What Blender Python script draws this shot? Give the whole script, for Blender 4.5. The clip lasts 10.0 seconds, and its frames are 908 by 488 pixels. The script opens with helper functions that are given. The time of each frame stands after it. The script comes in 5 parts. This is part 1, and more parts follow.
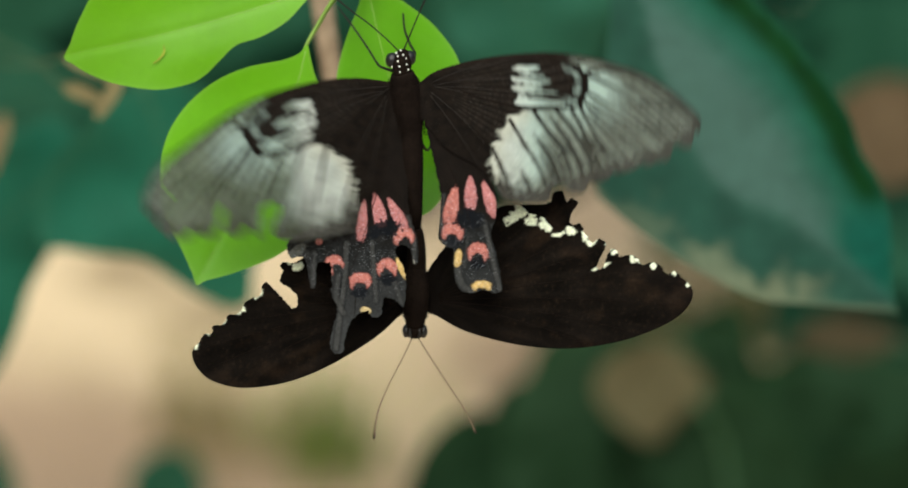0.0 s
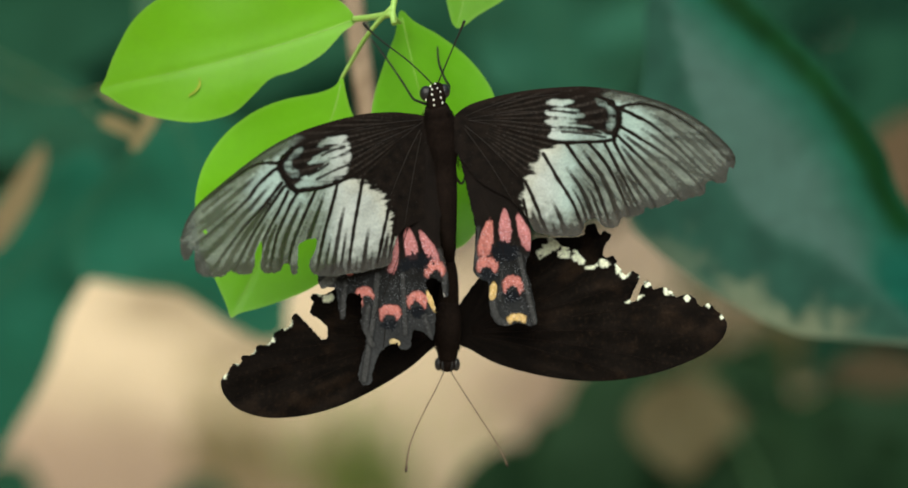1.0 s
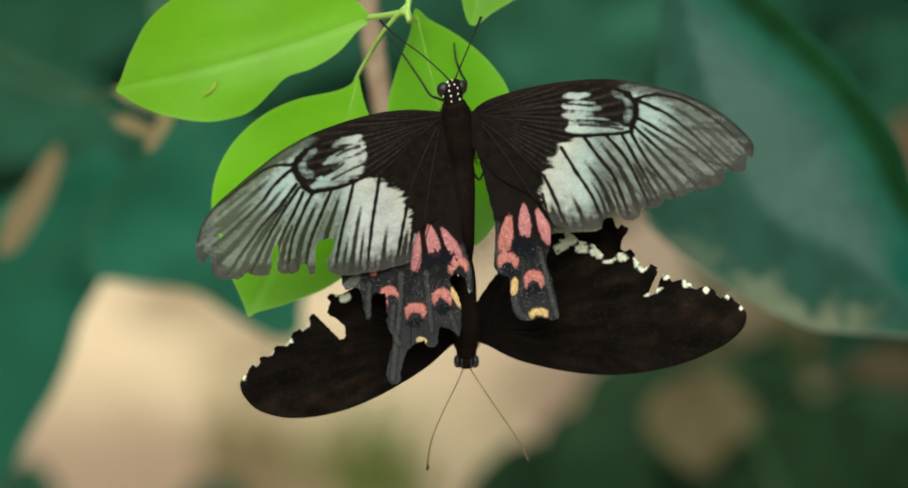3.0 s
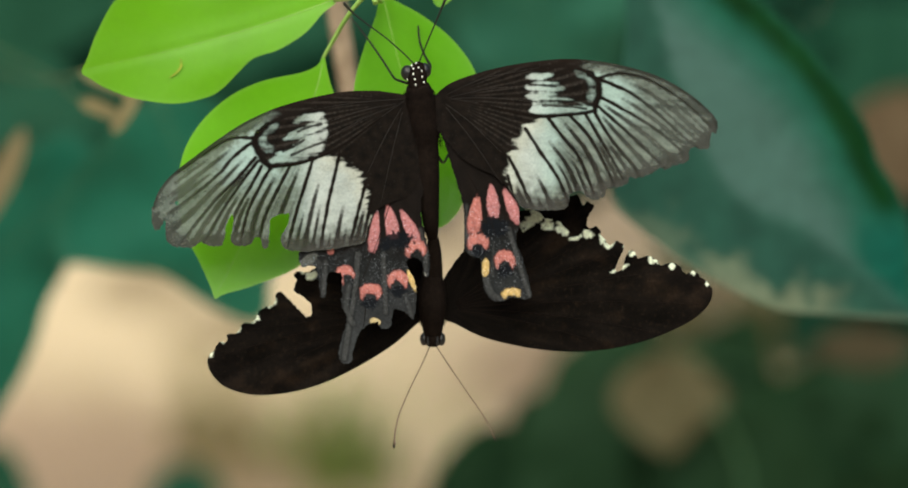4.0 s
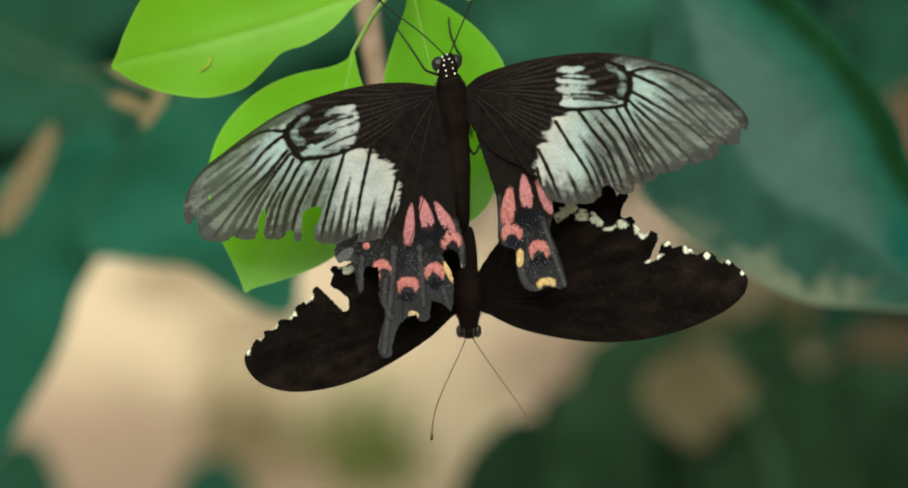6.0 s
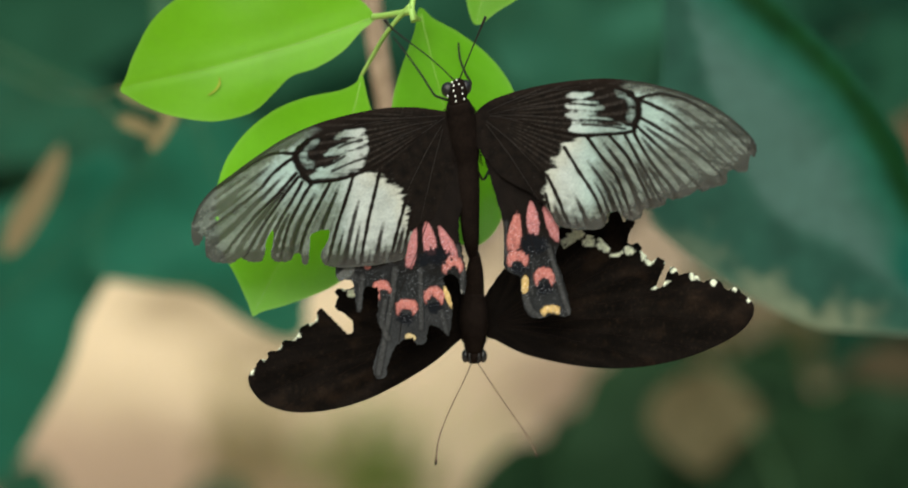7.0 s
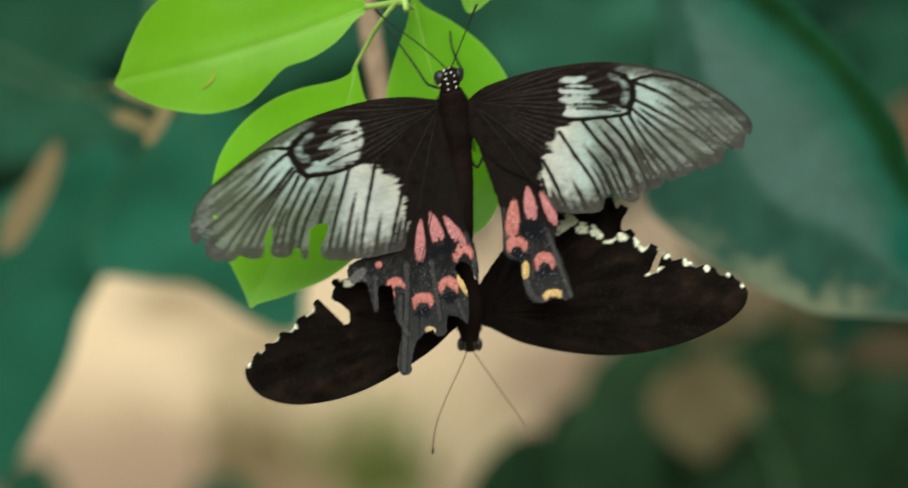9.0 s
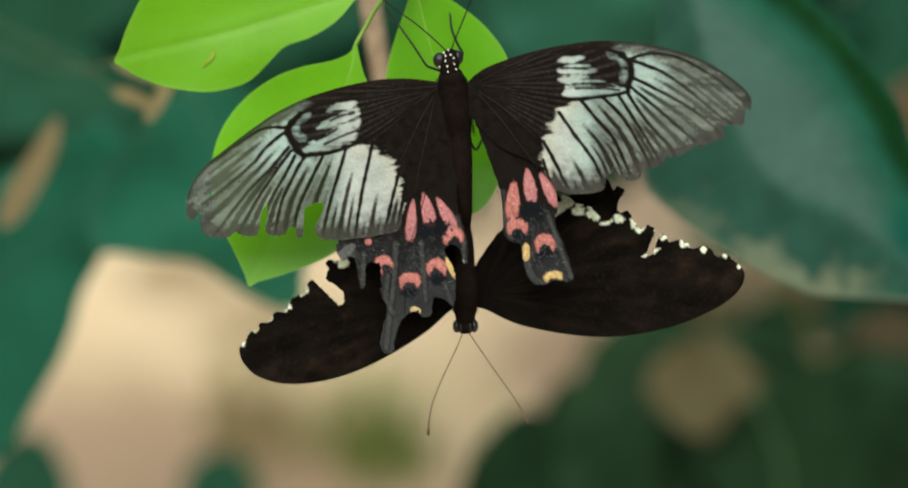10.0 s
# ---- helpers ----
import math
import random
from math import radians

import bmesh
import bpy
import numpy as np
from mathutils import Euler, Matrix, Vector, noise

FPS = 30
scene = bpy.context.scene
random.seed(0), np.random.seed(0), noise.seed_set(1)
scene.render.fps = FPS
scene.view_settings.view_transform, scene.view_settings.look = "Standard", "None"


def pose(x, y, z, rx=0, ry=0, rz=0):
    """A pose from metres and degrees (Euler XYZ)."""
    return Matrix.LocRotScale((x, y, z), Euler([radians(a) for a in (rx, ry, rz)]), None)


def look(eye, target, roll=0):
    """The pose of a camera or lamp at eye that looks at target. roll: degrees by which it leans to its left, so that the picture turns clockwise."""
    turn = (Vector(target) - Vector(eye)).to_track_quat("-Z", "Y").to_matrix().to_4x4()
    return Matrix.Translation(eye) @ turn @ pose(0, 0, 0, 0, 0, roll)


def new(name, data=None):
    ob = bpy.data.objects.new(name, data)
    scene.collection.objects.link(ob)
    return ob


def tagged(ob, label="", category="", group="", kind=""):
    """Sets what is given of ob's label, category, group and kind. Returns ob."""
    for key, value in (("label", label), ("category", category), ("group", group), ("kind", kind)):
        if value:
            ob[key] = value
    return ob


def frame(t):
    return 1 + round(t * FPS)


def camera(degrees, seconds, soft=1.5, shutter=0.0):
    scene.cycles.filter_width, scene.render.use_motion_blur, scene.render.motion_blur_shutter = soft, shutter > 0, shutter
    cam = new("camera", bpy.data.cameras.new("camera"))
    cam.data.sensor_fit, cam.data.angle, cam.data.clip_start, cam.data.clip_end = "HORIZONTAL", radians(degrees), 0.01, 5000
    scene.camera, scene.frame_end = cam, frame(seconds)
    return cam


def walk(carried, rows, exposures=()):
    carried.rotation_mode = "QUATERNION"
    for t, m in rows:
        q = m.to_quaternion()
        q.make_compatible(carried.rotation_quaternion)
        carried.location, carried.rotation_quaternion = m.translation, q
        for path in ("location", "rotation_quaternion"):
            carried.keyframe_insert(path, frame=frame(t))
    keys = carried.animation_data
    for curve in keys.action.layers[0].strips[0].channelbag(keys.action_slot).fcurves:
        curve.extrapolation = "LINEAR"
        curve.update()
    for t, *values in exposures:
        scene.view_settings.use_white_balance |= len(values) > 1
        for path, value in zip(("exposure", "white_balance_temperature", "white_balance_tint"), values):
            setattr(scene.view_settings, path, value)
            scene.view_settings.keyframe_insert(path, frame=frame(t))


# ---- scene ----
cam = camera(20.0, 10.0, soft=1.8, shutter=0.8)
cam.data.dof.use_dof = True
cam.data.dof.focus_distance = 0.444
cam.data.dof.aperture_fstop = 8.5

# The camera is held at breast height and looks 20 degrees down. BOUGH is the space of the sprig
# in front of it: x to the right, y up along the sprig, z towards the camera, origin 0.4446 m ahead.
HELD = pose(0, 0, 1.10, 70, 0, 0)
BOUGH = HELD @ Matrix.Translation((0, 0, -0.4446))
MM = 0.001

# t, x mm, y mm, pitch, yaw, roll in degrees
SWAY = [
    (0, 0.74, 0.43, -0.125, -0.549, 0.302),
    (0.2, 0.696, 0.486, -0.148, -0.368, 0.161),
    (0.5, 0.63, 0.57, 0.039, -0.126, -0.05),
    (0.7, 0.662, 0.53, 0.361, 0.064, 0.171),
    (1, 0.71, 0.47, 0.609, 0.21, 0.503),
    (1.2, 0.714, 0.446, 0.455, 0.277, 0.419),
    (1.5, 0.72, 0.41, 0.29, 0.331, 0.294),
    (1.7, 0.728, 0.394, 0.325, 0.376, 0.268),
    (2, 0.74, 0.37, 0.383, 0.461, 0.23),
    (2.2, 0.17, 0.12, 0.684, 0.478, -0.061),
    (3.3, -0.02, 0.55, 0.439, 0.481, 0.135),
    (3.5, 0.11, -0.09, 0.328, 0.26, -0.068),
    (3.7, 0.11, -0.026, 0.202, -0.021, -0.065),
    (4, 0.11, 0.07, 0.187, -0.229, -0.061),
    (4.2, 0.066, 0.042, 0.061, -0.076, -0.037),
    (4.5, 0, 0, 0, 0, 0),
    (4.7, 0.088, 0.012, -0.045, 0.091, -0.023),
    (5, 0.22, 0.03, 0.02, 0.301, -0.058),
    (5.2, 0.076, 0.049, 0.023, 0.373, -0.079),
    (6.3, -0.716, 0.151, 0.066, 0.375, -0.195),
    (6.5, -0.86, 0.17, 0.172, 0.562, -0.216),
    (6.8, -0.698, 0.224, 0.369, 0.582, -0.089),
    (7, -0.59, 0.26, 0.56, 0.524, -0.004),
    (7.3, -1.094, 0.632, 0.626, 0.235, -0.047),
    (7.5, -1.43, 0.88, 0.738, 0.252, -0.076),
    (7.7, -0.962, 0.476, 0.779, 0.243, -0.239),
    (8, -0.26, -0.13, 0.65, 0.194, -0.483),
    (8.2, -0.256, -0.418, 0.628, 0.132, -0.612),
    (8.5, -0.25, -0.85, 0.51, 0.215, -0.805),
    (8.8, -0.196, -0.7, 0.577, 0.298, -0.836),
    (9, -0.16, -0.6, 0.412, 0.507, -0.857),
    (9.2, -0.024, -0.164, 0.252, 0.854, -0.759),
    (9.5, 0.18, 0.49, 0.231, 0.828, -0.611),
    (10, 0.23, 0.12, -0.124, 0.532, -0.477),
]
walk(cam, [(t, HELD @ pose(x * MM, y * MM, 0, pitch, yaw, roll)) for t, x, y, pitch, yaw, roll in SWAY],
     exposures=[(0, 0.45, 6500, 5), (10, 0.45, 6500, 5)])

# ---- world and light: hazy high sun over a green clearing ----
world = bpy.data.worlds.new("sky")
scene.world = world
world.use_nodes = True
wn = world.node_tree.nodes
sky = wn.new("ShaderNodeTexSky")
sky.sky_type = "NISHITA"
sky.sun_disc = False
sky.sun_elevation, sky.sun_rotation = radians(54), radians(190)
world.node_tree.links.new(sky.outputs[0], wn["Background"].inputs[0])
wn["Background"].inputs[1].default_value = 0.14
sun = new("sun", bpy.data.lights.new("sun", "SUN"))
sun.data.energy, sun.data.angle, sun.data.color = 4.4, radians(70), (1.0, 0.92, 0.76)
sun.matrix_world = look((-0.5, -2.2, 4.5), (0, 0.4, 0.9))


# ---- shape helpers ----
def spline(points, step, closed=False):
    """A smooth curve through control points, sampled at about that step."""
    p = np.array(points, float)
    n = len(p)
    out = []
    for i in range(n if closed else n - 1):
        a, b, c, d = (p[(i - 1) % n], p[i], p[(i + 1) % n], p[(i + 2) % n]) if closed else (
            p[max(i - 1, 0)], p[i], p[i + 1], p[min(i + 2, n - 1)])
        k = max(1, int(np.ceil(np.linalg.norm(c - b) / step)))
        lim = np.linalg.norm(c - b)
        ta, tb = (c - a) / 2, (d - b) / 2
        for v in (ta, tb):
            ln = np.linalg.norm(v)
            if ln > 1.2 * lim:
                v *= 1.2 * lim / ln
        for s in np.arange(k) / k:
            h1, h2 = 2 * s**3 - 3 * s**2 + 1, s**3 - 2 * s**2 + s
            out.append(h1 * b + h2 * ta + (1 - h1) * c + (s**3 - s**2) * tb)
    if not closed:
        out.append(p[-1])
    return np.array(out)


def smooth(a, b, x):
    s = np.clip((x - a) / (b - a), 0, 1)
    return s * s * (3 - 2 * s)


def away(xy, line):
    """Distance of each point from a polyline."""
    best = np.full(len(xy), 1e9)
    for a, b in zip(line[:-1], line[1:]):
        ab = b - a
        s = np.clip(((xy - a) @ ab) / max(ab @ ab, 1e-12), 0, 1)
        best = np.minimum(best, np.hypot(*(xy - a - s[:, None] * ab).T))
    return best


def inside(xy, ring):
    x, y = xy.T
    hit = np.zeros(len(xy), bool)
    for (ax, ay), (bx, by) in zip(ring, np.roll(ring, -1, 0)):
        if ay != by:
            hit ^= ((ay > y) != (by > y)) & (x < (bx - ax) * (y - ay) / (by - ay) + ax)
    return hit


def grain(xy, scale, octaves=2, seed=0.0):
    return np.array([noise.fractal((x * scale, y * scale, seed), 1.0, 2.0, octaves) for x, y in xy])


def sheet(ring, step, rise, tint, thick, fray=0.0, holes=(), worn=None):
    """A thin blade with two faces and a rim, cut along ring (mm). rise(xy) gives its height in mm, tint(xy) its
    own colour and cover (r, g, b, a)."""
    ring = np.array(ring)
    if fray:
        jag = np.array([(random.uniform(-fray, fray), random.uniform(-fray, fray)) for _ in ring])
        ring = ring + jag * (worn(ring)[:, None] if worn else 1.0)
    lo, hi = ring.min(0), ring.max(0)
    gx, gy = np.meshgrid(np.arange(lo[0], hi[0], step), np.arange(lo[1], hi[1], step * 0.87))
    gx = gx + (np.arange(gx.shape[0])[:, None] % 2) * step / 2
    grid = np.stack([gx.ravel(), gy.ravel()], 1)
    keep = inside(grid, ring)
    rings = [ring] + [np.array(h) for h in holes]
    for h in rings[1:]:
        keep &= ~inside(grid, h)
    grid = grid[keep]
    clear = np.ones(len(grid), bool)
    for h in rings:
        clear &= away(grid, np.vstack([h, h[:1]])) > step * 0.5
    grid = grid[clear]
    pts = [Vector(p) for p in np.vstack(rings + [grid])]
    edges, at0 = [], 0
    for h in rings:
        edges += [(at0 + i, at0 + (i + 1) % len(h)) for i in range(len(h))]
        at0 += len(h)
    from_cdt = delaunay(pts, edges, [], 1, 1e-6)
    xy = np.array([tuple(v) for v in from_cdt[0]])
    tris = np.array([f for f in from_cdt[2]])
    mid = xy[tris].mean(1)
    ok = inside(mid, rings[0])
    for h in rings[1:]:
        ok &= ~inside(mid, h)
    tris = tris[ok]
    a, b, c = xy[tris[:, 0]], xy[tris[:, 1]], xy[tris[:, 2]]
    flip = (b - a)[:, 0] * (c - a)[:, 1] - (b - a)[:, 1] * (c - a)[:, 0] < 0
    tris[flip] = tris[flip][:, ::-1]
    z = rise(xy)
    col = tint(xy)
    n = len(xy)
    half = {}
    for t in tris:
        for i in range(3):
            half[(t[i], t[(i + 1) % 3])] = True
    rim = [(i, j) for i, j in half if (j, i) not in half]
    lip = sorted({i for pair in rim for i in pair})
    order = {v: k + 2 * n for k, v in enumerate(lip)}
    m = len(lip)
    top, low = np.c_[xy, z + thick / 2], np.c_[xy, z - thick / 2]
    verts = np.vstack([top, low, top[lip], low[lip]]) * MM
    faces = tris.tolist() + (tris[:, ::-1] + n).tolist() + [(order[j], order[i], order[i] + m, order[j] + m) for i, j in rim]
    me = bpy.data.meshes.new("blade")
    me.from_pydata(verts.tolist(), [], faces)
    me.polygons.foreach_set("use_smooth", [len(f) == 3 for f in faces])
    layer = me.color_attributes.new("tint", "FLOAT_COLOR", "POINT")
    layer.data.foreach_set("color", np.vstack([col, col, col[lip], col[lip]]).astype(np.float32).ravel())
    return me


def delaunay(pts, edges, faces, kind, eps):
    from mathutils import geometry
    return geometry.delaunay_2d_cdt(pts, edges, faces, kind, eps)


def tube(points, radius, step, sides=10):
    """A round tapering tube along a smooth curve; radius is one number or a list spread along it. Metres."""
    line = spline(points, step)
    s = np.linspace(0, 1, len(line))
    rad = np.interp(s, np.linspace(0, 1, len(radius)), radius) if np.ndim(radius) else np.full(len(line), radius)
    bm = bmesh.new()
    rows, side = [], Vector((0.31, 0.53, 0.79))
    for i, p in enumerate(line):
        d = Vector(line[min(i + 1, len(line) - 1)] - line[max(i - 1, 0)]).normalized()
        side = (side - d * side.dot(d)).normalized()
        up = d.cross(side)
        rows.append([bm.verts.new(Vector(p) + float(rad[i]) * (math.cos(a) * side + math.sin(a) * up))
                     for a in (2 * math.pi * k / sides for k in range(sides))])
    for r, q in zip(rows[:-1], rows[1:]):
        for k in range(sides):
            bm.faces.new((r[k], r[(k + 1) % sides], q[(k + 1) % sides], q[k])).smooth = True
    bm.faces.new(rows[0][::-1]), bm.faces.new(rows[-1])
    return bm


def ball(centre, size, turn=None, seg=20):
    bm = bmesh.new()
    bmesh.ops.create_uvsphere(bm, u_segments=seg, v_segments=seg * 2 // 3, radius=1.0)
    m = Matrix.LocRotScale(centre, turn, size)
    bmesh.ops.transform(bm, matrix=m, verts=bm.verts)
    for f in bm.faces:
        f.smooth = True
    return bm


def joined(many):
    bm = bmesh.new()
    for b in many:
        me = bpy.data.meshes.new("piece")
        b.to_mesh(me)
        b.free()
        bm.from_mesh(me)
    return bm


def part(name, shape, material, parent, label=""):
    if isinstance(shape, bmesh.types.BMesh):
        bmesh.ops.recalc_face_normals(shape, faces=shape.faces)
        me = bpy.data.meshes.new(name)
        shape.to_mesh(me)
        shape.free()
    else:
        me = shape
    if not me.materials:
        me.materials.append(material)
    ob = new(name, me)
    ob.parent = parent
    return tagged(ob, label=label)


def thing(name, m, label, category, group="", kind=""):
    ob = new(name)
    ob.empty_display_size = 0.01
    ob.matrix_world = m
    return tagged(ob, label, category, group, kind)


# ---- materials ----
def material(name):
    m = bpy.data.materials.new(name)
    m.use_nodes = True
    nt = m.node_tree
    return m, nt, nt.nodes["Principled BSDF"], nt.nodes["Material Output"]


def tex(nt, scale, detail=4.0, rough=0.55, kind="ShaderNodeTexNoise"):
    co = nt.nodes.new("ShaderNodeTexCoord")
    n = nt.nodes.new(kind)
    n.inputs["Scale"].default_value = scale
    if kind == "ShaderNodeTexNoise":
        n.inputs["Detail"].default_value, n.inputs["Roughness"].default_value = detail, rough
    nt.links.new(co.outputs["Object"], n.inputs["Vector"])
    return n


def ramp(nt, source, *stops):
    r = nt.nodes.new("ShaderNodeValToRGB")
    while len(r.color_ramp.elements) < len(stops):
        r.color_ramp.elements.new(0.5)
    for e, (at, c) in zip(r.color_ramp.elements, stops):
        e.position, e.color = at, (*c, 1) if len(c) == 3 else c
    nt.links.new(source, r.inputs[0])
    return r.outputs[0]


def mix(nt, a, b, fac, how="MULTIPLY"):
    n = nt.nodes.new("ShaderNodeMix")
    n.data_type, n.blend_type = "RGBA", how
    for socket, v in ((n.inputs[0], fac), (n.inputs[6], a), (n.inputs[7], b)):
        if isinstance(v, (int, float)):
            socket.default_value = v
        elif isinstance(v, tuple):
            socket.default_value = (*v, 1)
        else:
            nt.links.new(v, socket)
    return n.outputs[2]


def relief(nt, bsdf, height, strength, dist):
    b = nt.nodes.new("ShaderNodeBump")
    b.inputs["Strength"].default_value, b.inputs["Distance"].default_value = strength, dist
    nt.links.new(height, b.inputs["Height"])
    nt.links.new(b.outputs[0], bsdf.inputs["Normal"])
    return b


def grey(v):
    return (v, v, v)


def blade_material(name, rough, gloss, through_light, grain_scale, grain_range, sparkle=0.0, sheer=False, bump=0.25):
    """Leaf or wing: its own colour from the mesh, fine grain, light passing through."""
    m, nt, bsdf, out = material(name)
    at = nt.nodes.new("ShaderNodeAttribute")
    at.attribute_name = "tint"
    fine = tex(nt, grain_scale, 3.0, 0.7)
    col = mix(nt, at.outputs["Color"], ramp(nt, fine.outputs[0], (0.3, grey(grain_range[0])), (0.7, grey(grain_range[1]))), 1.0)
    broad = tex(nt, grain_scale / 14, 4.0)
    col = mix(nt, col, ramp(nt, broad.outputs[0], (0.32, grey(0.79)), (0.68, grey(0.92))), 1.0)
    if sparkle:
        spots = tex(nt, grain_scale * 1.5, 1.0, kind="ShaderNodeTexVoronoi")
        few = tex(nt, grain_scale / 5, 3.0)
        s = mix(nt, ramp(nt, spots.outputs["Distance"], (0.13, grey(1.0)), (0.24, grey(0.0))),
                ramp(nt, few.outputs[0], (0.42, grey(0.0)), (0.56, grey(1.0))), 1.0)
        s = mix(nt, s, at.outputs["Alpha"], 1.0)
        col = mix(nt, col, (0.46, 0.50, 0.56), s, "ADD")
    nt.links.new(col, bsdf.inputs["Base Color"])
    bsdf.inputs["Roughness"].default_value = rough
    bsdf.inputs["Specular IOR Level"].default_value = gloss
    relief(nt, bsdf, fine.outputs[0], bump, 0.0002)
    tr = nt.nodes.new("ShaderNodeBsdfTranslucent")
    nt.links.new(col, tr.inputs["Color"])
    ms = nt.nodes.new("ShaderNodeMixShader")
    ms.inputs[0].default_value = through_light
    nt.links.new(bsdf.outputs[0], ms.inputs[1]), nt.links.new(tr.outputs[0], ms.inputs[2])
    last = ms
    if sheer:
        cl = nt.nodes.new("ShaderNodeBsdfTransparent")
        last = nt.nodes.new("ShaderNodeMixShader")
        nt.links.new(at.outputs["Alpha"], last.inputs[0])
        nt.links.new(cl.outputs[0], last.inputs[1]), nt.links.new(ms.outputs[0], last.inputs[2])
    nt.links.new(last.outputs[0], out.inputs["Surface"])
    return m


def plain_material(name, dark, light, scale, rough, gloss=0.4, bump=0.3, dist=0.0005):
    m, nt, bsdf, out = material(name)
    n = tex(nt, scale, 6.0, 0.6)
    big = tex(nt, scale / 9, 3.0)
    col = mix(nt, ramp(nt, n.outputs[0], (0.3, dark), (0.7, light)), ramp(nt, big.outputs[0], (0.3, grey(0.75)), (0.7, grey(1.15))), 1.0)
    nt.links.new(col, bsdf.inputs["Base Color"])
    bsdf.inputs["Roughness"].default_value, bsdf.inputs["Specular IOR Level"].default_value = rough, gloss
    relief(nt, bsdf, n.outputs[0], bump, dist)
    return m


FORE_SCALES = blade_material("pale_wing_scales", 0.8, 0.08, 0.10, 2600, (0.89, 1.08), sheer=True, bump=0.1)
HIND_SCALES = blade_material("spotted_wing_scales", 0.75, 0.08, 0.05, 2600, (0.7, 1.2), sparkle=1.0)
BLACK_SCALES = blade_material("black_wing_scales", 0.85, 0.04, 0.02, 2200, (0.7, 1.25))
YOUNG_LEAF = blade_material("young_leaf", 0.36, 0.40, 0.42, 350, (0.96, 1.03), bump=0.05)
BROAD_LEAF = blade_material("broad_leaf", 0.55, 0.16, 0.10, 300, (0.85, 1.1), bump=0.1)
GREY_LEAF = blade_material("sheen_leaf", 0.7, 0.06, 0.10, 300, (0.85, 1.1), bump=0.1)
BUSH_LEAF = blade_material("bush_leaf", 0.7, 0.08, 0.10, 300, (0.8, 1.15))
DRY_LEAF = blade_material("dry_leaf", 0.8, 0.2, 0.2, 400, (0.75, 1.15))
FUR = plain_material("brown_black_fur", (0.0045, 0.0031, 0.0025), (0.0105, 0.0070, 0.0055), 1800, 0.95, 0.05, 0.35, 0.0002)
HORN = plain_material("dark_horn", (0.005, 0.006, 0.004), (0.012, 0.012, 0.009), 2500, 0.55, 0.25, 0.2, 0.0001)
BROWN_VEIN = plain_material("brown_vein", (0.011, 0.0085, 0.007), (0.022, 0.018, 0.015), 900, 0.7, 0.2, 0.3, 0.0001)
PALE_HORN = plain_material("brown_horn", (0.085, 0.052, 0.03), (0.15, 0.10, 0.06), 2500, 0.5, 0.4, 0.2, 0.0001)
EYE = plain_material("compound_eye", (0.006, 0.006, 0.007), (0.014, 0.015, 0.017), 6000, 0.4, 0.35, 0.3, 0.00005)
WHITE_SCALE = plain_material("white_scales", (0.62, 0.64, 0.60), (0.80, 0.82, 0.78), 3000, 0.8, 0.2, 0.3, 0.0001)
GREEN_STEM = plain_material("green_stem", (0.22, 0.40, 0.07), (0.30, 0.49, 0.12), 700, 0.5, 0.4, 0.3, 0.0003)
BARK = plain_material("grey_brown_bark", (0.18, 0.13, 0.085), (0.36, 0.28, 0.20), 220, 0.9, 0.2, 0.8, 0.001)
STALK = plain_material("dark_green_stalk", (0.02, 0.06, 0.03), (0.05, 0.12, 0.05), 300, 0.5, 0.4, 0.3, 0.0005)


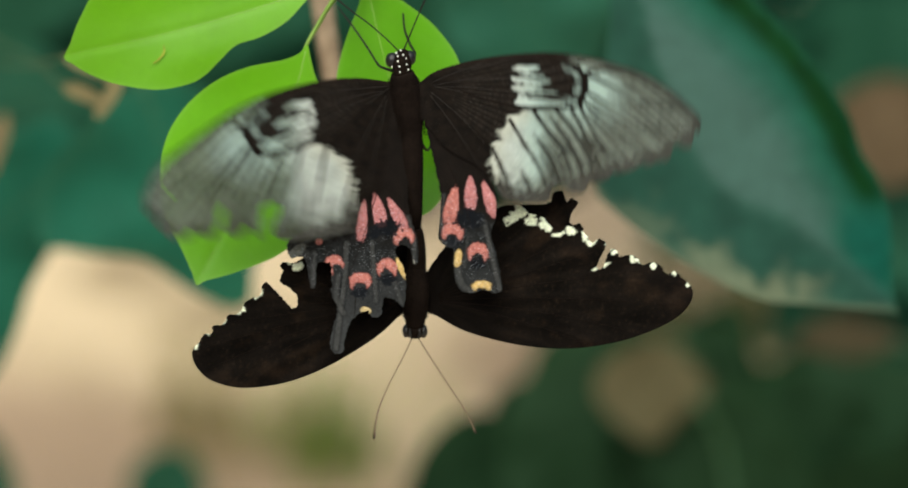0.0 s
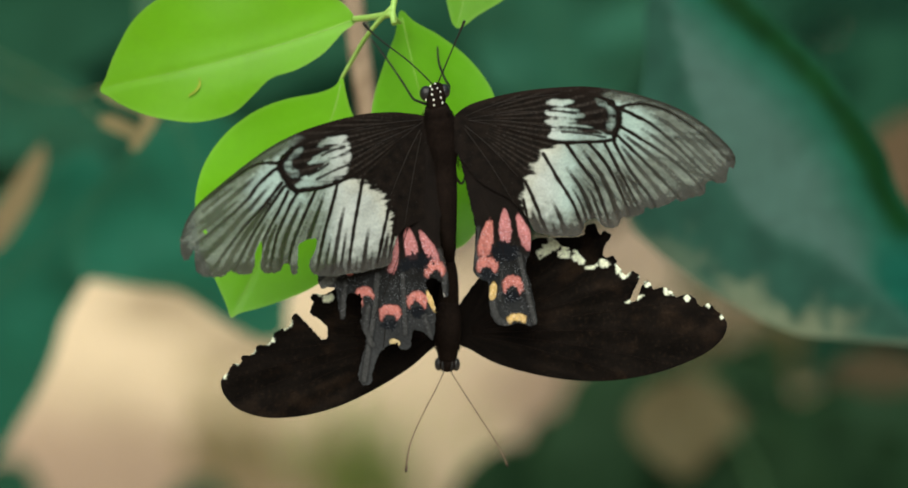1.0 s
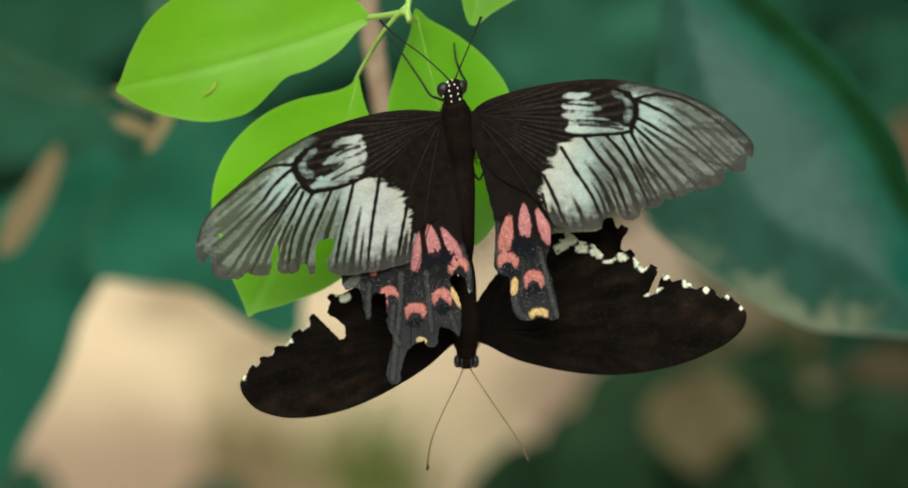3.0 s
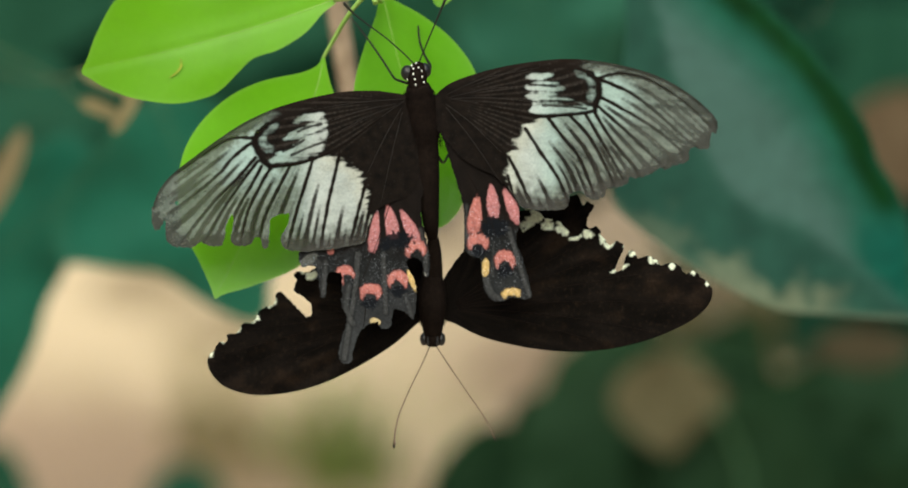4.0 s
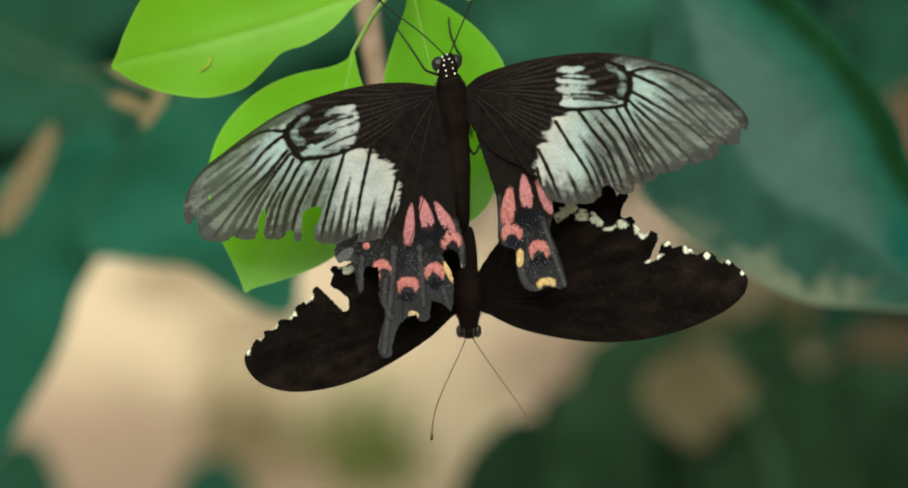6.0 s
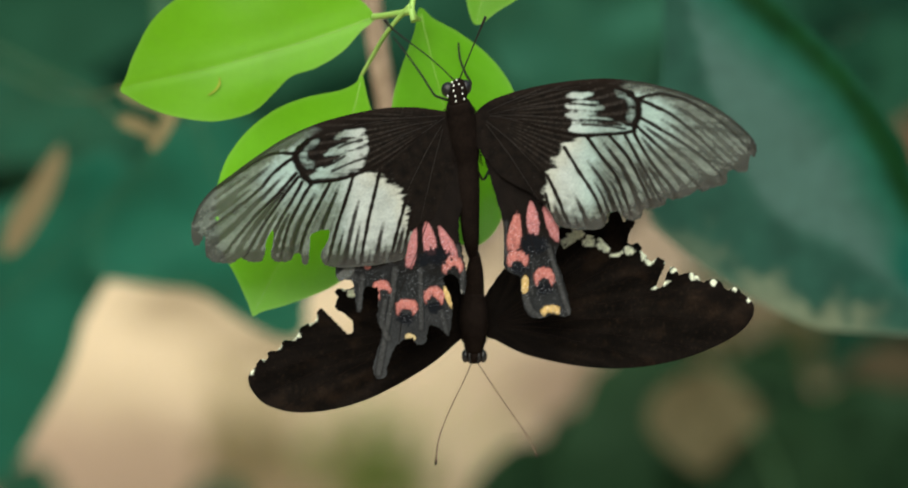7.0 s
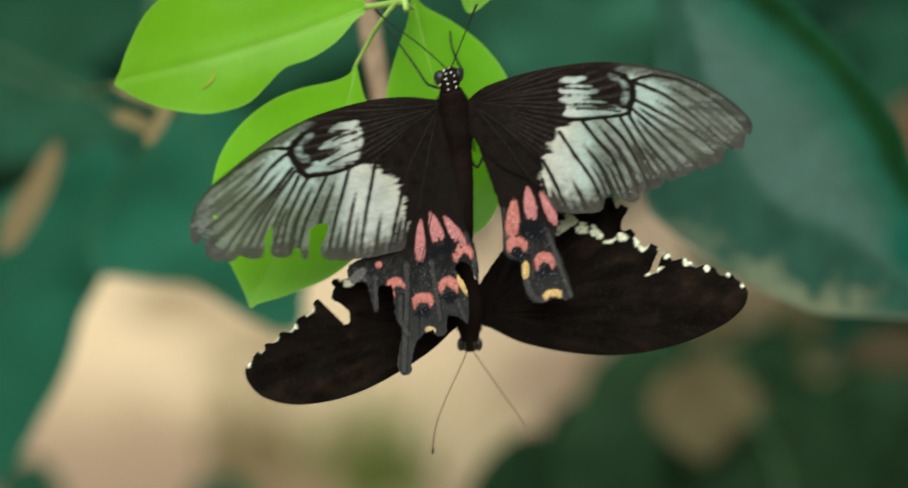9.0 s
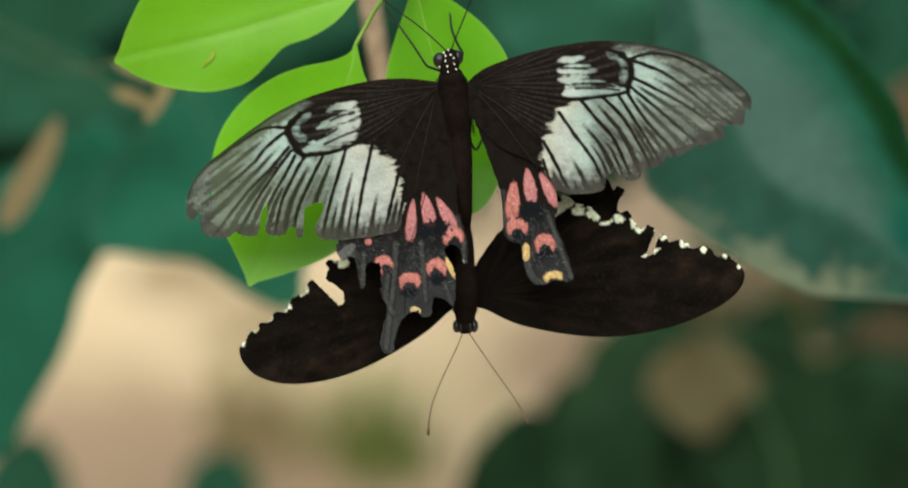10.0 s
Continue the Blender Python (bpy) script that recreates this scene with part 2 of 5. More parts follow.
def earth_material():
    """Pale sandy ground with pinkish and brown stretches, leaf litter and fine grit."""
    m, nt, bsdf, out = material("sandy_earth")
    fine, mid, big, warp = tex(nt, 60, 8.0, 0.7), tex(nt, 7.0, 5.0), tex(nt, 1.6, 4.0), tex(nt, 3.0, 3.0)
    lit_sand = ramp(nt, fine.outputs[0], (0.3, (0.59, 0.455, 0.285)), (0.7, (0.75, 0.60, 0.40)))
    brown_shade = ramp(nt, fine.outputs[0], (0.3, (0.32, 0.222, 0.145)), (0.7, (0.43, 0.315, 0.215)))
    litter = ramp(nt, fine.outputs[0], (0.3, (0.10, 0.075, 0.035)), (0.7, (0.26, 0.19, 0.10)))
    col = mix(nt, brown_shade, lit_sand, ramp(nt, big.outputs[0], (0.40, grey(0.25)), (0.58, grey(0.85))), "MIX")
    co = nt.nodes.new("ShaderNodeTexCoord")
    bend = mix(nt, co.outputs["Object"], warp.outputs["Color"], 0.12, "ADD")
    # pale spots paint in sunlight; brown and litter spots to the right paint shade
    for x, y, wide, paint, share in ((-0.33, -0.10, 0.34, lit_sand, 1.0), (-0.02, -0.45, 0.17, lit_sand, 0.45), (-0.42, -0.62, 0.26, brown_shade, 1.0), (0.15, -0.36, 0.17, brown_shade, 1.0),
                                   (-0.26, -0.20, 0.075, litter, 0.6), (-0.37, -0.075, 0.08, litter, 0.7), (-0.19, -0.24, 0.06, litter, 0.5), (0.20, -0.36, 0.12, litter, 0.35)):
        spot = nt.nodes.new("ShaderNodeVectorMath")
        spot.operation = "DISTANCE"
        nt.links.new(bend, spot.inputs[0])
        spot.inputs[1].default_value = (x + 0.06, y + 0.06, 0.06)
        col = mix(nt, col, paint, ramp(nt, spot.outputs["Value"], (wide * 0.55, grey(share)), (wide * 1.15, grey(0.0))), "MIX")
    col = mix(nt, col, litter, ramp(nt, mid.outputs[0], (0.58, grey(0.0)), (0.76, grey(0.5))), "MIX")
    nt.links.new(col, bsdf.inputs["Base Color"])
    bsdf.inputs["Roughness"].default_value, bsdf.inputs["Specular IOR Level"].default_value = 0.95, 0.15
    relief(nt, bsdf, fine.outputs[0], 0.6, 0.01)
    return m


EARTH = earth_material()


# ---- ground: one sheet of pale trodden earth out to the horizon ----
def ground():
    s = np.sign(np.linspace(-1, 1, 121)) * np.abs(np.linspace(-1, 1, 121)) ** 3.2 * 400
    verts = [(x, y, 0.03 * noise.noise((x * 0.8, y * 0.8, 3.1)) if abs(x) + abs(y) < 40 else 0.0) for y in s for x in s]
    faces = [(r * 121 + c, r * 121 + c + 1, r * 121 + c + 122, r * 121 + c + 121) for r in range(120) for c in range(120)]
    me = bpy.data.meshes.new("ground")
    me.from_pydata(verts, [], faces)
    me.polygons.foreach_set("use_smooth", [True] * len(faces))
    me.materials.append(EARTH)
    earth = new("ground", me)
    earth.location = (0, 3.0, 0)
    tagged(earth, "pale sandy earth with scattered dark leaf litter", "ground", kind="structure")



# ---- an unseen green ring added around the clearing to block low sky light ----
def surround():
    n, h = 96, 14
    verts = []
    for j in range(h + 1):
        for i in range(n):
            a = 2 * math.pi * i / n
            r = 8.0 + 1.2 * noise.noise((3 * math.cos(a), 3 * math.sin(a), j * 0.5)) + 0.08 * j
            verts.append((r * math.sin(a), r * math.cos(a), -0.1 + j * 0.46))
    faces = [(j * n + i, (j + 1) * n + i, (j + 1) * n + (i + 1) % n, j * n + (i + 1) % n) for j in range(h) for i in range(n)]
    me = bpy.data.meshes.new("backdrop")
    me.from_pydata(verts, [], faces)
    me.materials.append(plain_material("low_sky_block", (0.010, 0.025, 0.010), (0.05, 0.11, 0.035), 9.0, 0.9, 0.2, 1.0, 0.1))
    tagged(new("backdrop", me), "unseen green ring added to block low sky light", "foliage", kind="structure")


ground()
surround()


# ---- the sprig: a woody branch that arches over, a green twig and its young leaves ----
RIBS = {}


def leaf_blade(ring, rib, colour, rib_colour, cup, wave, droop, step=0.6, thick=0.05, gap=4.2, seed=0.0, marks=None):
    """A leaf cut along ring (mm) with a sunken midrib, side veins, a cupped blade and a wavy edge."""
    ring, rib = spline(ring, step, True), spline(rib, step * 0.6)
    run = np.r_[0, np.cumsum(np.hypot(*np.diff(rib, axis=0).T))]

    def near(xy):
        d2 = ((xy[:, None, :] - rib[None]) ** 2).sum(2)
        k = d2.argmin(1)
        return away(xy, rib[::3] if len(rib) > 60 else rib), run[k]

    def rise(xy):
        d, s = near(xy)
        return cup * np.sqrt(d * d + 9.0) - 0.012 * cup * d * d + wave * np.sin(s * 0.19 + seed) * smooth(4, 16, d) + droop(xy) - 0.10 * np.exp(-(d / 0.7) ** 2)

    def tint(xy):
        d, s = near(xy)
        ribbed = 0.10 * np.exp(-(d / 0.6) ** 2) + 0.07 * np.exp(-(d / 4.0) ** 2)
        side = np.abs(((s - 0.75 * d) / gap + 0.25 * np.sin(s * 0.3)) % 1.0 - 0.5) * gap
        ribbed = np.maximum(ribbed, 0.09 * np.exp(-(side / 0.45) ** 2) * smooth(16, 2, d))
        rimmed = np.exp(-(away(xy, np.vstack([ring, ring[:1]])) / 0.5) ** 2)
        c = np.array(colour) * (1 + 0.10 * grain(xy, 0.06, 2, seed))[:, None]
        c = c + (np.array(rib_colour) - c) * np.maximum(ribbed, 0.35 * rimmed)[:, None]
        if marks:
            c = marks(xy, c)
        return np.c_[np.clip(c, 0, 1), np.ones(len(xy))]

    me = sheet(ring, step, rise, tint, thick)
    RIBS[me.name] = np.c_[rib, rise(rib) + thick / 2]
    return me


def placed(me, z):
    """Moves a blade drawn in the sprig's plane z mm nearer to the camera."""
    v = np.empty(len(me.vertices) * 3)
    me.vertices.foreach_get("co", v)
    v = v.reshape(-1, 3)
    v[:, 2] += z * MM
    v[:, :2] = v[:, :2] * (1 - v[:, 2:] / 0.4446)
    me.vertices.foreach_set("co", v.ravel())
    me.update()
    if me.name in RIBS:
        r = RIBS[me.name] * MM
        r[:, 2] += z * MM
        r[:, :2] = r[:, :2] * (1 - r[:, 2:] / 0.4446)
        RIBS[me.name] = r
    return me


def midrib(leaf):
    """The raised rib along the middle of a leaf."""
    line = RIBS[leaf.data.name]
    part("midrib", tube(line[4:-2:3], [0.00008, 0.00004, 0.00002], 0.001, 6), GREEN_STEM, leaf)


def sprig():
    shrub = thing("shrub_branch", BOUGH, "arching woody branch with a green twig of fresh glossy leaves", "branch")
    # the woody branch rises outside the view, arches over and hangs down behind the twig
    foot = BOUGH.inverted() @ Vector((0.62, 0.62, 0.0))
    knee = BOUGH.inverted() @ Vector((0.55, 0.60, 0.9))
    top = BOUGH.inverted() @ Vector((0.28, 0.55, 1.42))
    part("branch", tube([foot, knee, top, (-0.0277, 0.1040, -0.1054), (-0.0245, 0.0699, -0.0904), (-0.0218, 0.0502, -0.0854), (-0.0193, 0.0335, -0.0854), (-0.0172, 0.0222, -0.0854)],
                        [0.014, 0.011, 0.008, 0.0042, 0.0034, 0.0032, 0.003, 0.0022], 0.012, 12), BARK, shrub, "pale grey-brown bark")
    part("twig", tube([(-0.0250, 0.0760, -0.0864), (-0.0152, 0.0604, -0.0254), (-0.0118, 0.0499, -0.0074), (-0.0121, 0.0453, -0.0044), (-0.0117, 0.0434, -0.0034)], [0.0011, 0.0008, 0.0007, 0.0006, 0.0005], 0.002, 8), GREEN_STEM, shrub)
    part("petiole", tube([(-0.0121, 0.0453, -0.0044), (-0.0157, 0.0451, -0.0084), (-0.0191, 0.0451, -0.0124)], [0.0007, 0.0006, 0.0006], 0.001, 8), GREEN_STEM, shrub)
    part("petiole", tube([(-0.0121, 0.0463, -0.0044), (-0.0146, 0.0441, -0.0064), (-0.0170, 0.0413, -0.0084), (-0.0192, 0.0380, -0.0114), (-0.0212, 0.0348, -0.0132), (-0.0221, 0.0327, -0.0144)], [0.0006, 0.00042, 0.0004, 0.0004, 0.00035, 0.0002], 0.001, 8), GREEN_STEM, shrub)
    part("petiole", tube([(-0.0121, 0.0453, -0.0044), (-0.0117, 0.0444, -0.0049), (-0.0109, 0.0445, -0.0114)], [0.0006, 0.0005, 0.0004], 0.001, 8), GREEN_STEM, shrub)
    part("petiole", tube([(-0.0118, 0.0499, -0.0074), (-0.0065, 0.0554, -0.0104), (0.0006, 0.0570, -0.0154)], [0.0008, 0.0007, 0.0006], 0.001, 8), GREEN_STEM, shrub)
    paler = (0.30, 0.60, 0.08)

    def scarred_droop(xy):
        return 0.10 * (xy[:, 1] - 43) - 1.05 * smooth(30, 42, xy[:, 1] - 0.25 * (xy[:, 0] + 40)) * smooth(-57, -42, xy[:, 0])

    scarred = part("leaf", placed(leaf_blade(
        [(-18.4, 43.9), (-22.4, 47.9), (-31.4, 50.9), (-40.4, 51.3), (-49.4, 48.9), (-56.2, 44.1), (-59.8, 37.9), (-61.4, 33.6), (-62.4, 31.2), (-61.0, 30.2), (-58.4, 28.6), (-53.6, 26.8), (-46.6, 25.8),
         (-41.0, 26.8), (-38.2, 28.3), (-35.3, 31.2), (-32.7, 33.6), (-28.4, 35.1), (-24.0, 37.8), (-20.7, 41.4)],
        [(-18.4, 43.9), (-28.4, 40.3), (-43.4, 35.9), (-62.1, 31.6)], (0.20, 0.55, 0.014), paler, 0.025, 0.7, scarred_droop, seed=1.0),
        -12), YOUNG_LEAF, shrub, "broad fresh green leaf with a small scar")
    part("leaf", placed(leaf_blade(
        [(-20.8, 33.7), (-21.8, 32.3), (-24.6, 31.1), (-30.4, 29.9), (-35.4, 27.9), (-39.9, 24.6), (-43.2, 20.6), (-45.1, 16.3), (-45.8, 11.1), (-44.9, 4.1), (-42.4, -0.9), (-40.3, -5.5), (-39.5, -7.8), (-39.2, -7.9),
         (-37.8, -7.1), (-32.9, -5.7), (-25.4, -2.6), (-19.9, 2.1), (-16.2, 9.1), (-15.4, 17.1), (-17.2, 24.1), (-19.0, 28.1), (-19.9, 31.3), (-20.4, 33.7)],
        [(-20.6, 33.5), (-22.6, 26.1), (-30.4, 10.1), (-39.4, -7.7)], (0.185, 0.55, 0.006), paler, 0.06, 0.5, lambda xy: 0.09 * (xy[:, 1] - 30) + 0.008 * np.clip(12 - xy[:, 1], 0, None) ** 2, seed=2.0),
        -13), YOUNG_LEAF, shrub)
    part("leaf", placed(leaf_blade(
        [(-10.6, 45.4), (-11.6, 41.0), (-13.7, 35.2), (-15.2, 29.6), (-15.5, 24.1), (-14.4, 17.1), (-11.2, 10.1), (-6.2, 5.6), (-1.2, 4.2), (2.2, 6.5), (4.4, 11.1),
         (6.4, 18.1), (6.6, 25.6), (5.4, 31.6), (1.6, 36.9), (-3.4, 40.9), (-8.2, 43.6)],
        [(-10.5, 45.2), (-8.4, 36.1), (-5.4, 24.1), (-1.4, 4.5)], (0.165, 0.53, 0.005), paler, 0.06, 0.6, lambda xy: 0.09 * (xy[:, 1] - 35) + 0.012 * np.clip(22 - xy[:, 1], 0, None) ** 2, seed=3.0),
        -14), YOUNG_LEAF, shrub)
    part("leaf", placed(leaf_blade(
        [(-0.9, 42.5), (-2.6, 47.1), (-3.2, 52.1), (0.6, 55.1), (6.6, 54.1), (10.8, 51.3), (7.8, 47.9), (3.1, 44.9)],
        [(0.6, 55.1), (0.6, 49.1), (-0.9, 42.5)], (0.15, 0.45, 0.006), paler, 0.05, 0.4, lambda xy: 0 * xy[:, 0], seed=4.0),
        -15), YOUNG_LEAF, shrub)
    scar = placed(sheet(spline([(-45.3, 33.7), (-45.0, 32.4), (-45.7, 31.2), (-47.0, 30.3), (-47.2, 30.4), (-46.1, 31.3), (-45.4, 32.4)], 0.3, True), 0.4,
                        lambda xy: scarred_droop(xy) + 0.8,
                        lambda xy: np.c_[np.tile((0.36, 0.44, 0.05, 1.0), (len(xy), 1))], 0.04), -12.3)
    for blade in [o for o in shrub.children if o.name.startswith("leaf")]:
        midrib(blade)
    part("scar", scar, DRY_LEAF, scarred, "small dry yellow scar")


sprig()


# ---- butterflies ----
def laid(*pts):
    """Points of the sprig's plane in tenths of a millimetre, right and down from its upper corner, as mm from its middle."""
    return np.array([((x - 784) / 10, (421 - y) / 10) for x, y in pts])


REST = 12.0


def spread(points, root, deep, rest):
    """Points drawn in the sprig's plane, laid on a wing that hinges at root, deep mm towards the camera, raised by rest degrees."""
    p, root = np.array(points, float), np.array(root, float)
    up = deep + np.abs(p[:, 0] - root[0]) * math.tan(radians(rest))
    p = p * (1 - up / 444.6)[:, None] - root * (1 - deep / 444.6)
    return p / np.array((math.cos(radians(rest)), 1.0))


def unspread(xy, root, deep, rest):
    """The reverse of spread()."""
    root = np.array(root, float)
    q = xy * np.array((math.cos(radians(rest)), 1.0)) + root * (1 - deep / 444.6)
    p = q
    for _ in range(6):
        up = deep + np.abs(p[:, 0] - root[0]) * math.tan(radians(rest))
        p = q / (1 - up / 444.6)[:, None]
    return p


class ForeWing:
    """The drawing of one pale fore wing in the sprig's plane (mm)."""

    def __init__(self, root, veins, cell_low, cell_end, cell_top, base, bars, threads, hook, edge, costa, begin):
        self.root = np.array(root)
        self.veins = [spline(laid(*v), 0.6) for v in veins]
        self.cell_low, self.cell_end, self.cell_top = (spline(laid(*v), 0.5) for v in (cell_low, cell_end, cell_top))
        self.cell = np.vstack([self.cell_low, self.cell_end, self.cell_top[::-1]])
        self.base = spline(laid(*base), 0.5)
        self.bars = [spline(laid(*b), 0.4, True) for b in bars]
        self.threads = [spline(laid(*v), 0.5) for v in threads]
        self.hook = spline(laid(*hook), 0.4)
        self.edge, self.costa = spline(laid(*edge), 0.6), spline(laid(*costa), 0.6)
        self.begin = begin

    def folds(self, xy, rough, wide):
        """Dark folds between the veins: thin where they begin, broad at the wing's edge."""
        dark = np.zeros(len(xy))
        n = 24
        for k, (a, b) in enumerate(zip(self.veins[:-1], self.veins[1:])):
            pa = np.array([a[int(i)] for i in np.linspace(0, len(a) - 1, n)])
            pb = np.array([b[int(i)] for i in np.linspace(0, len(b) - 1, n)])
            for share, start, w in ((0.5, self.begin[k], 1.0), (0.25, self.begin[k] + 0.30, 0.7), (0.75, self.begin[k] + 0.24, 0.7))[:3 if k in (0, 7, 8) else 1]:
                line = share * pb + (1 - share) * pa
                at = ((xy[:, None, :] - line[None]) ** 2).sum(2).argmin(1) / (n - 1)
                d = away(xy, line)
                width = wide * w * (0.55 + 0.45 * np.clip((at - start) / 0.6, 0, 1))
                dark = np.maximum(dark, smooth(1.3, 0.5, d / width + 0.35 * rough) * smooth(start - 0.04, start + 0.16, at + 0.08 * rough))
        return dark

    def tint(self, local):
        """Brown-black base, white band crossed by veins and folds, two fringed bars in the cell, grey worn tip."""
        xy = unspread(local, self.root, FORE_Z, REST)
        rel = (xy - self.root) * np.array((np.sign(self.edge[0, 0] - self.root[0]), 1.0))
        s, r, ang = rel[:, 0], np.hypot(*rel.T), np.degrees(np.arctan2(rel[:, 1], np.maximum(rel[:, 0], 0.01)))
        rough, dust, scale_glint = grain(xy, 0.8, 3, 5.0), grain(xy, 2.4, 2, 9.0), grain(xy, 3.6, 2, 3.0)
        fringe = np.array([noise.noise((a * 0.021 * b, b * 0.24, 1.5)) + 0.5 * noise.noise((a * 0.045 * b, b * 0.3, 4.5)) for a, b in zip(ang, r)])
        edge, costa = away(xy, self.edge), away(xy, self.costa)
        in_cell = inside(xy, self.cell)
        base_ring = np.vstack([self.root[None], self.cell_low[: max(3, len(self.cell_low) * 2 // 3)], self.base, self.base[-1:] * np.array((0, 1)) + self.root[None] * np.array((1, 0))])
        behind = away(xy, self.base) * np.where(inside(xy, base_ring), -1, 1)
        pale = smooth(-0.45, 0.45, behind + 0.9 * fringe + 0.5 * rough) * ~in_cell
        pale = pale * smooth(3.2, 4.6, s)
        turned = np.sign(self.edge[0, 0] - self.root[0])
        top = np.interp(s, (self.cell_top[:, 0] - self.root[0]) * turned, self.cell_top[:, 1])
        beyond = s - (self.cell_top[-1, 0] - self.root[0]) * turned + 0.6 * (xy[:, 1] - self.cell_top[-1, 1])
        pale = np.where((xy[:, 1] > top) & ~in_cell, pale * smooth(-1.2, 1.2, beyond + 1.5 * fringe), pale)
        bars = np.zeros(len(xy))
        for b in self.bars:
            gap = away(xy, np.vstack([b, b[:1]])) * np.where(inside(xy, b), 1, -1)
            bars = np.maximum(bars, smooth(-0.3, 0.3, gap - 0.02 + 0.42 * fringe + 0.35 * rough))
        bars = bars * (0.6 + 0.4 * smooth(-0.5, -0.2, fringe + 0.35 * rough))
        for v in self.threads:
            bars = bars * (1 - 0.9 * smooth(0.34, 0.12, away(xy, v) + 0.14 * rough))
        hook = np.clip(0.38 + 0.15 * dust + 0.5 * fringe, 0, 1) * smooth(1.0, 0.3, away(xy, self.hook) + 0.35 * rough)
        pale = np.where(in_cell, np.clip(np.maximum(bars, hook), 0, 1), pale)
        vein = np.full(len(xy), 9.0)
        for v in self.veins:
            vein = np.minimum(vein, away(xy, v))
        dark = np.array((0.0064, 0.0044, 0.0034))
        white, mint, ash, rim = (np.array(c) for c in ((0.415, 0.465, 0.445), (0.34, 0.465, 0.435), (0.160, 0.190, 0.168), (0.050, 0.048, 0.044)))
        e = np.hypot(*(xy - self.cell_end[len(self.cell_end) // 2]).T)
        out = smooth(14.0, 21.0, s)[:, None]
        c = white * (1 - out) + mint * out
        first = abs(self.veins[7][0, 0] - self.root[0])
        worn = smooth(3.0, 10.5, e + 2.2 * rough) * smooth(first - 0.5, first + 4.5, s + 1.2 * rough) + 0.7 * smooth(5.5, 2.0, edge + 1.2 * rough)
        worn = np.clip(worn + smooth(3.2, 1.2, costa + rough) * smooth(20, 26, s), 0, 1)[:, None]
        c = c * (1 - worn) + ash * worn
        cream = (smooth(3.0, 0.4, behind + rough) * ~in_cell)[:, None] * 0.55
        c = c * (1 - cream) + np.array((0.48, 0.49, 0.41)) * cream
        c = c * (1 + 0.10 * dust + 0.10 * rough + 0.10 * fringe)[:, None]
        lines = np.maximum(smooth(0.46, 0.18, vein + 0.12 * rough), 0.95 * self.folds(xy, 0.5 * rough + 0.3 * fringe, 0.56))
        lines = (lines * (1 - 0.45 * worn[:, 0] * smooth(24, 42, s)))[:, None]
        # fine streaks that fan out like the veins
        fan, far = np.degrees(np.arctan2(rel[:, 1], rel[:, 0] - 13.0)), np.hypot(rel[:, 0] - 13.0, rel[:, 1])
        streak = np.array([noise.noise((a * 0.40, b * 0.10, 7.5)) + 0.6 * noise.noise((a * 0.80, b * 0.18, 2.5)) for a, b in zip(fan, far)])
        c = c * (1 + worn * (0.60 * streak + 0.15 * dust)[:, None])
        c = c * (1 - lines) + dark * (1.8 + 2.0 * worn * smooth(22, 36, s)[:, None]) * lines
        k = smooth(3.4, 0.9, edge + 1.0 * rough + 0.4 * fringe)[:, None] * 0.9
        c = c * (1 - k) + rim * (1 + 0.5 * dust)[:, None] * k
        # the dark base: fine paler rays from the root
        ray = ang + 3.0 * np.sin(r * 0.12)
        rays = smooth(0.28, 0.04, np.abs((ray / 4.2) % 1.0 - 0.5)) * smooth(3, 9, r) * smooth(-40, -30, ray) * (0.45 + 0.6 * dust)
        shade = dark * (1 + 0.75 * rough)[:, None] + 0.040 * np.clip(rays, 0, 1)[:, None] * np.array((1, 0.88, 0.78))
        p = np.clip(pale, 0, 1)[:, None]
        c = shade * (1 - p) + c * p
        k = np.maximum(smooth(0.46, 0.2, away(xy, self.cell_low) + 0.1 * rough) * smooth(9, 15, r), smooth(0.8, 0.35, away(xy, self.cell_end) + 0.3 * rough))
        k = np.maximum(k, smooth(0.42, 0.2, away(xy, self.cell_top[len(self.cell_top) // 2:])))[:, None]
        c = c * (1 - k) + dark * k
        k = np.maximum(0.85 * smooth(0.9, 0.25, costa), 0.45 * smooth(2.4, 0.8, costa + 0.6 * rough) * smooth(14, 20, s))[:, None]
        c = c * (1 - k) + dark * 2.2 * k
        # glints of single scales painted as pale specks towards the outer edge
        c = c + (0.11 * smooth(0.34, 0.62, scale_glint) * smooth(12.0, 2.0, edge) * smooth(14, 24, s) + 0.012 * smooth(0.45, 0.8, dust) * (1 - p[:, 0]))[:, None] * np.array((1.0, 0.97, 0.92))
        cover = 1 - 0.24 * worn[:, 0] * p[:, 0]
        return np.c_[np.clip(c, 0, 1), cover]


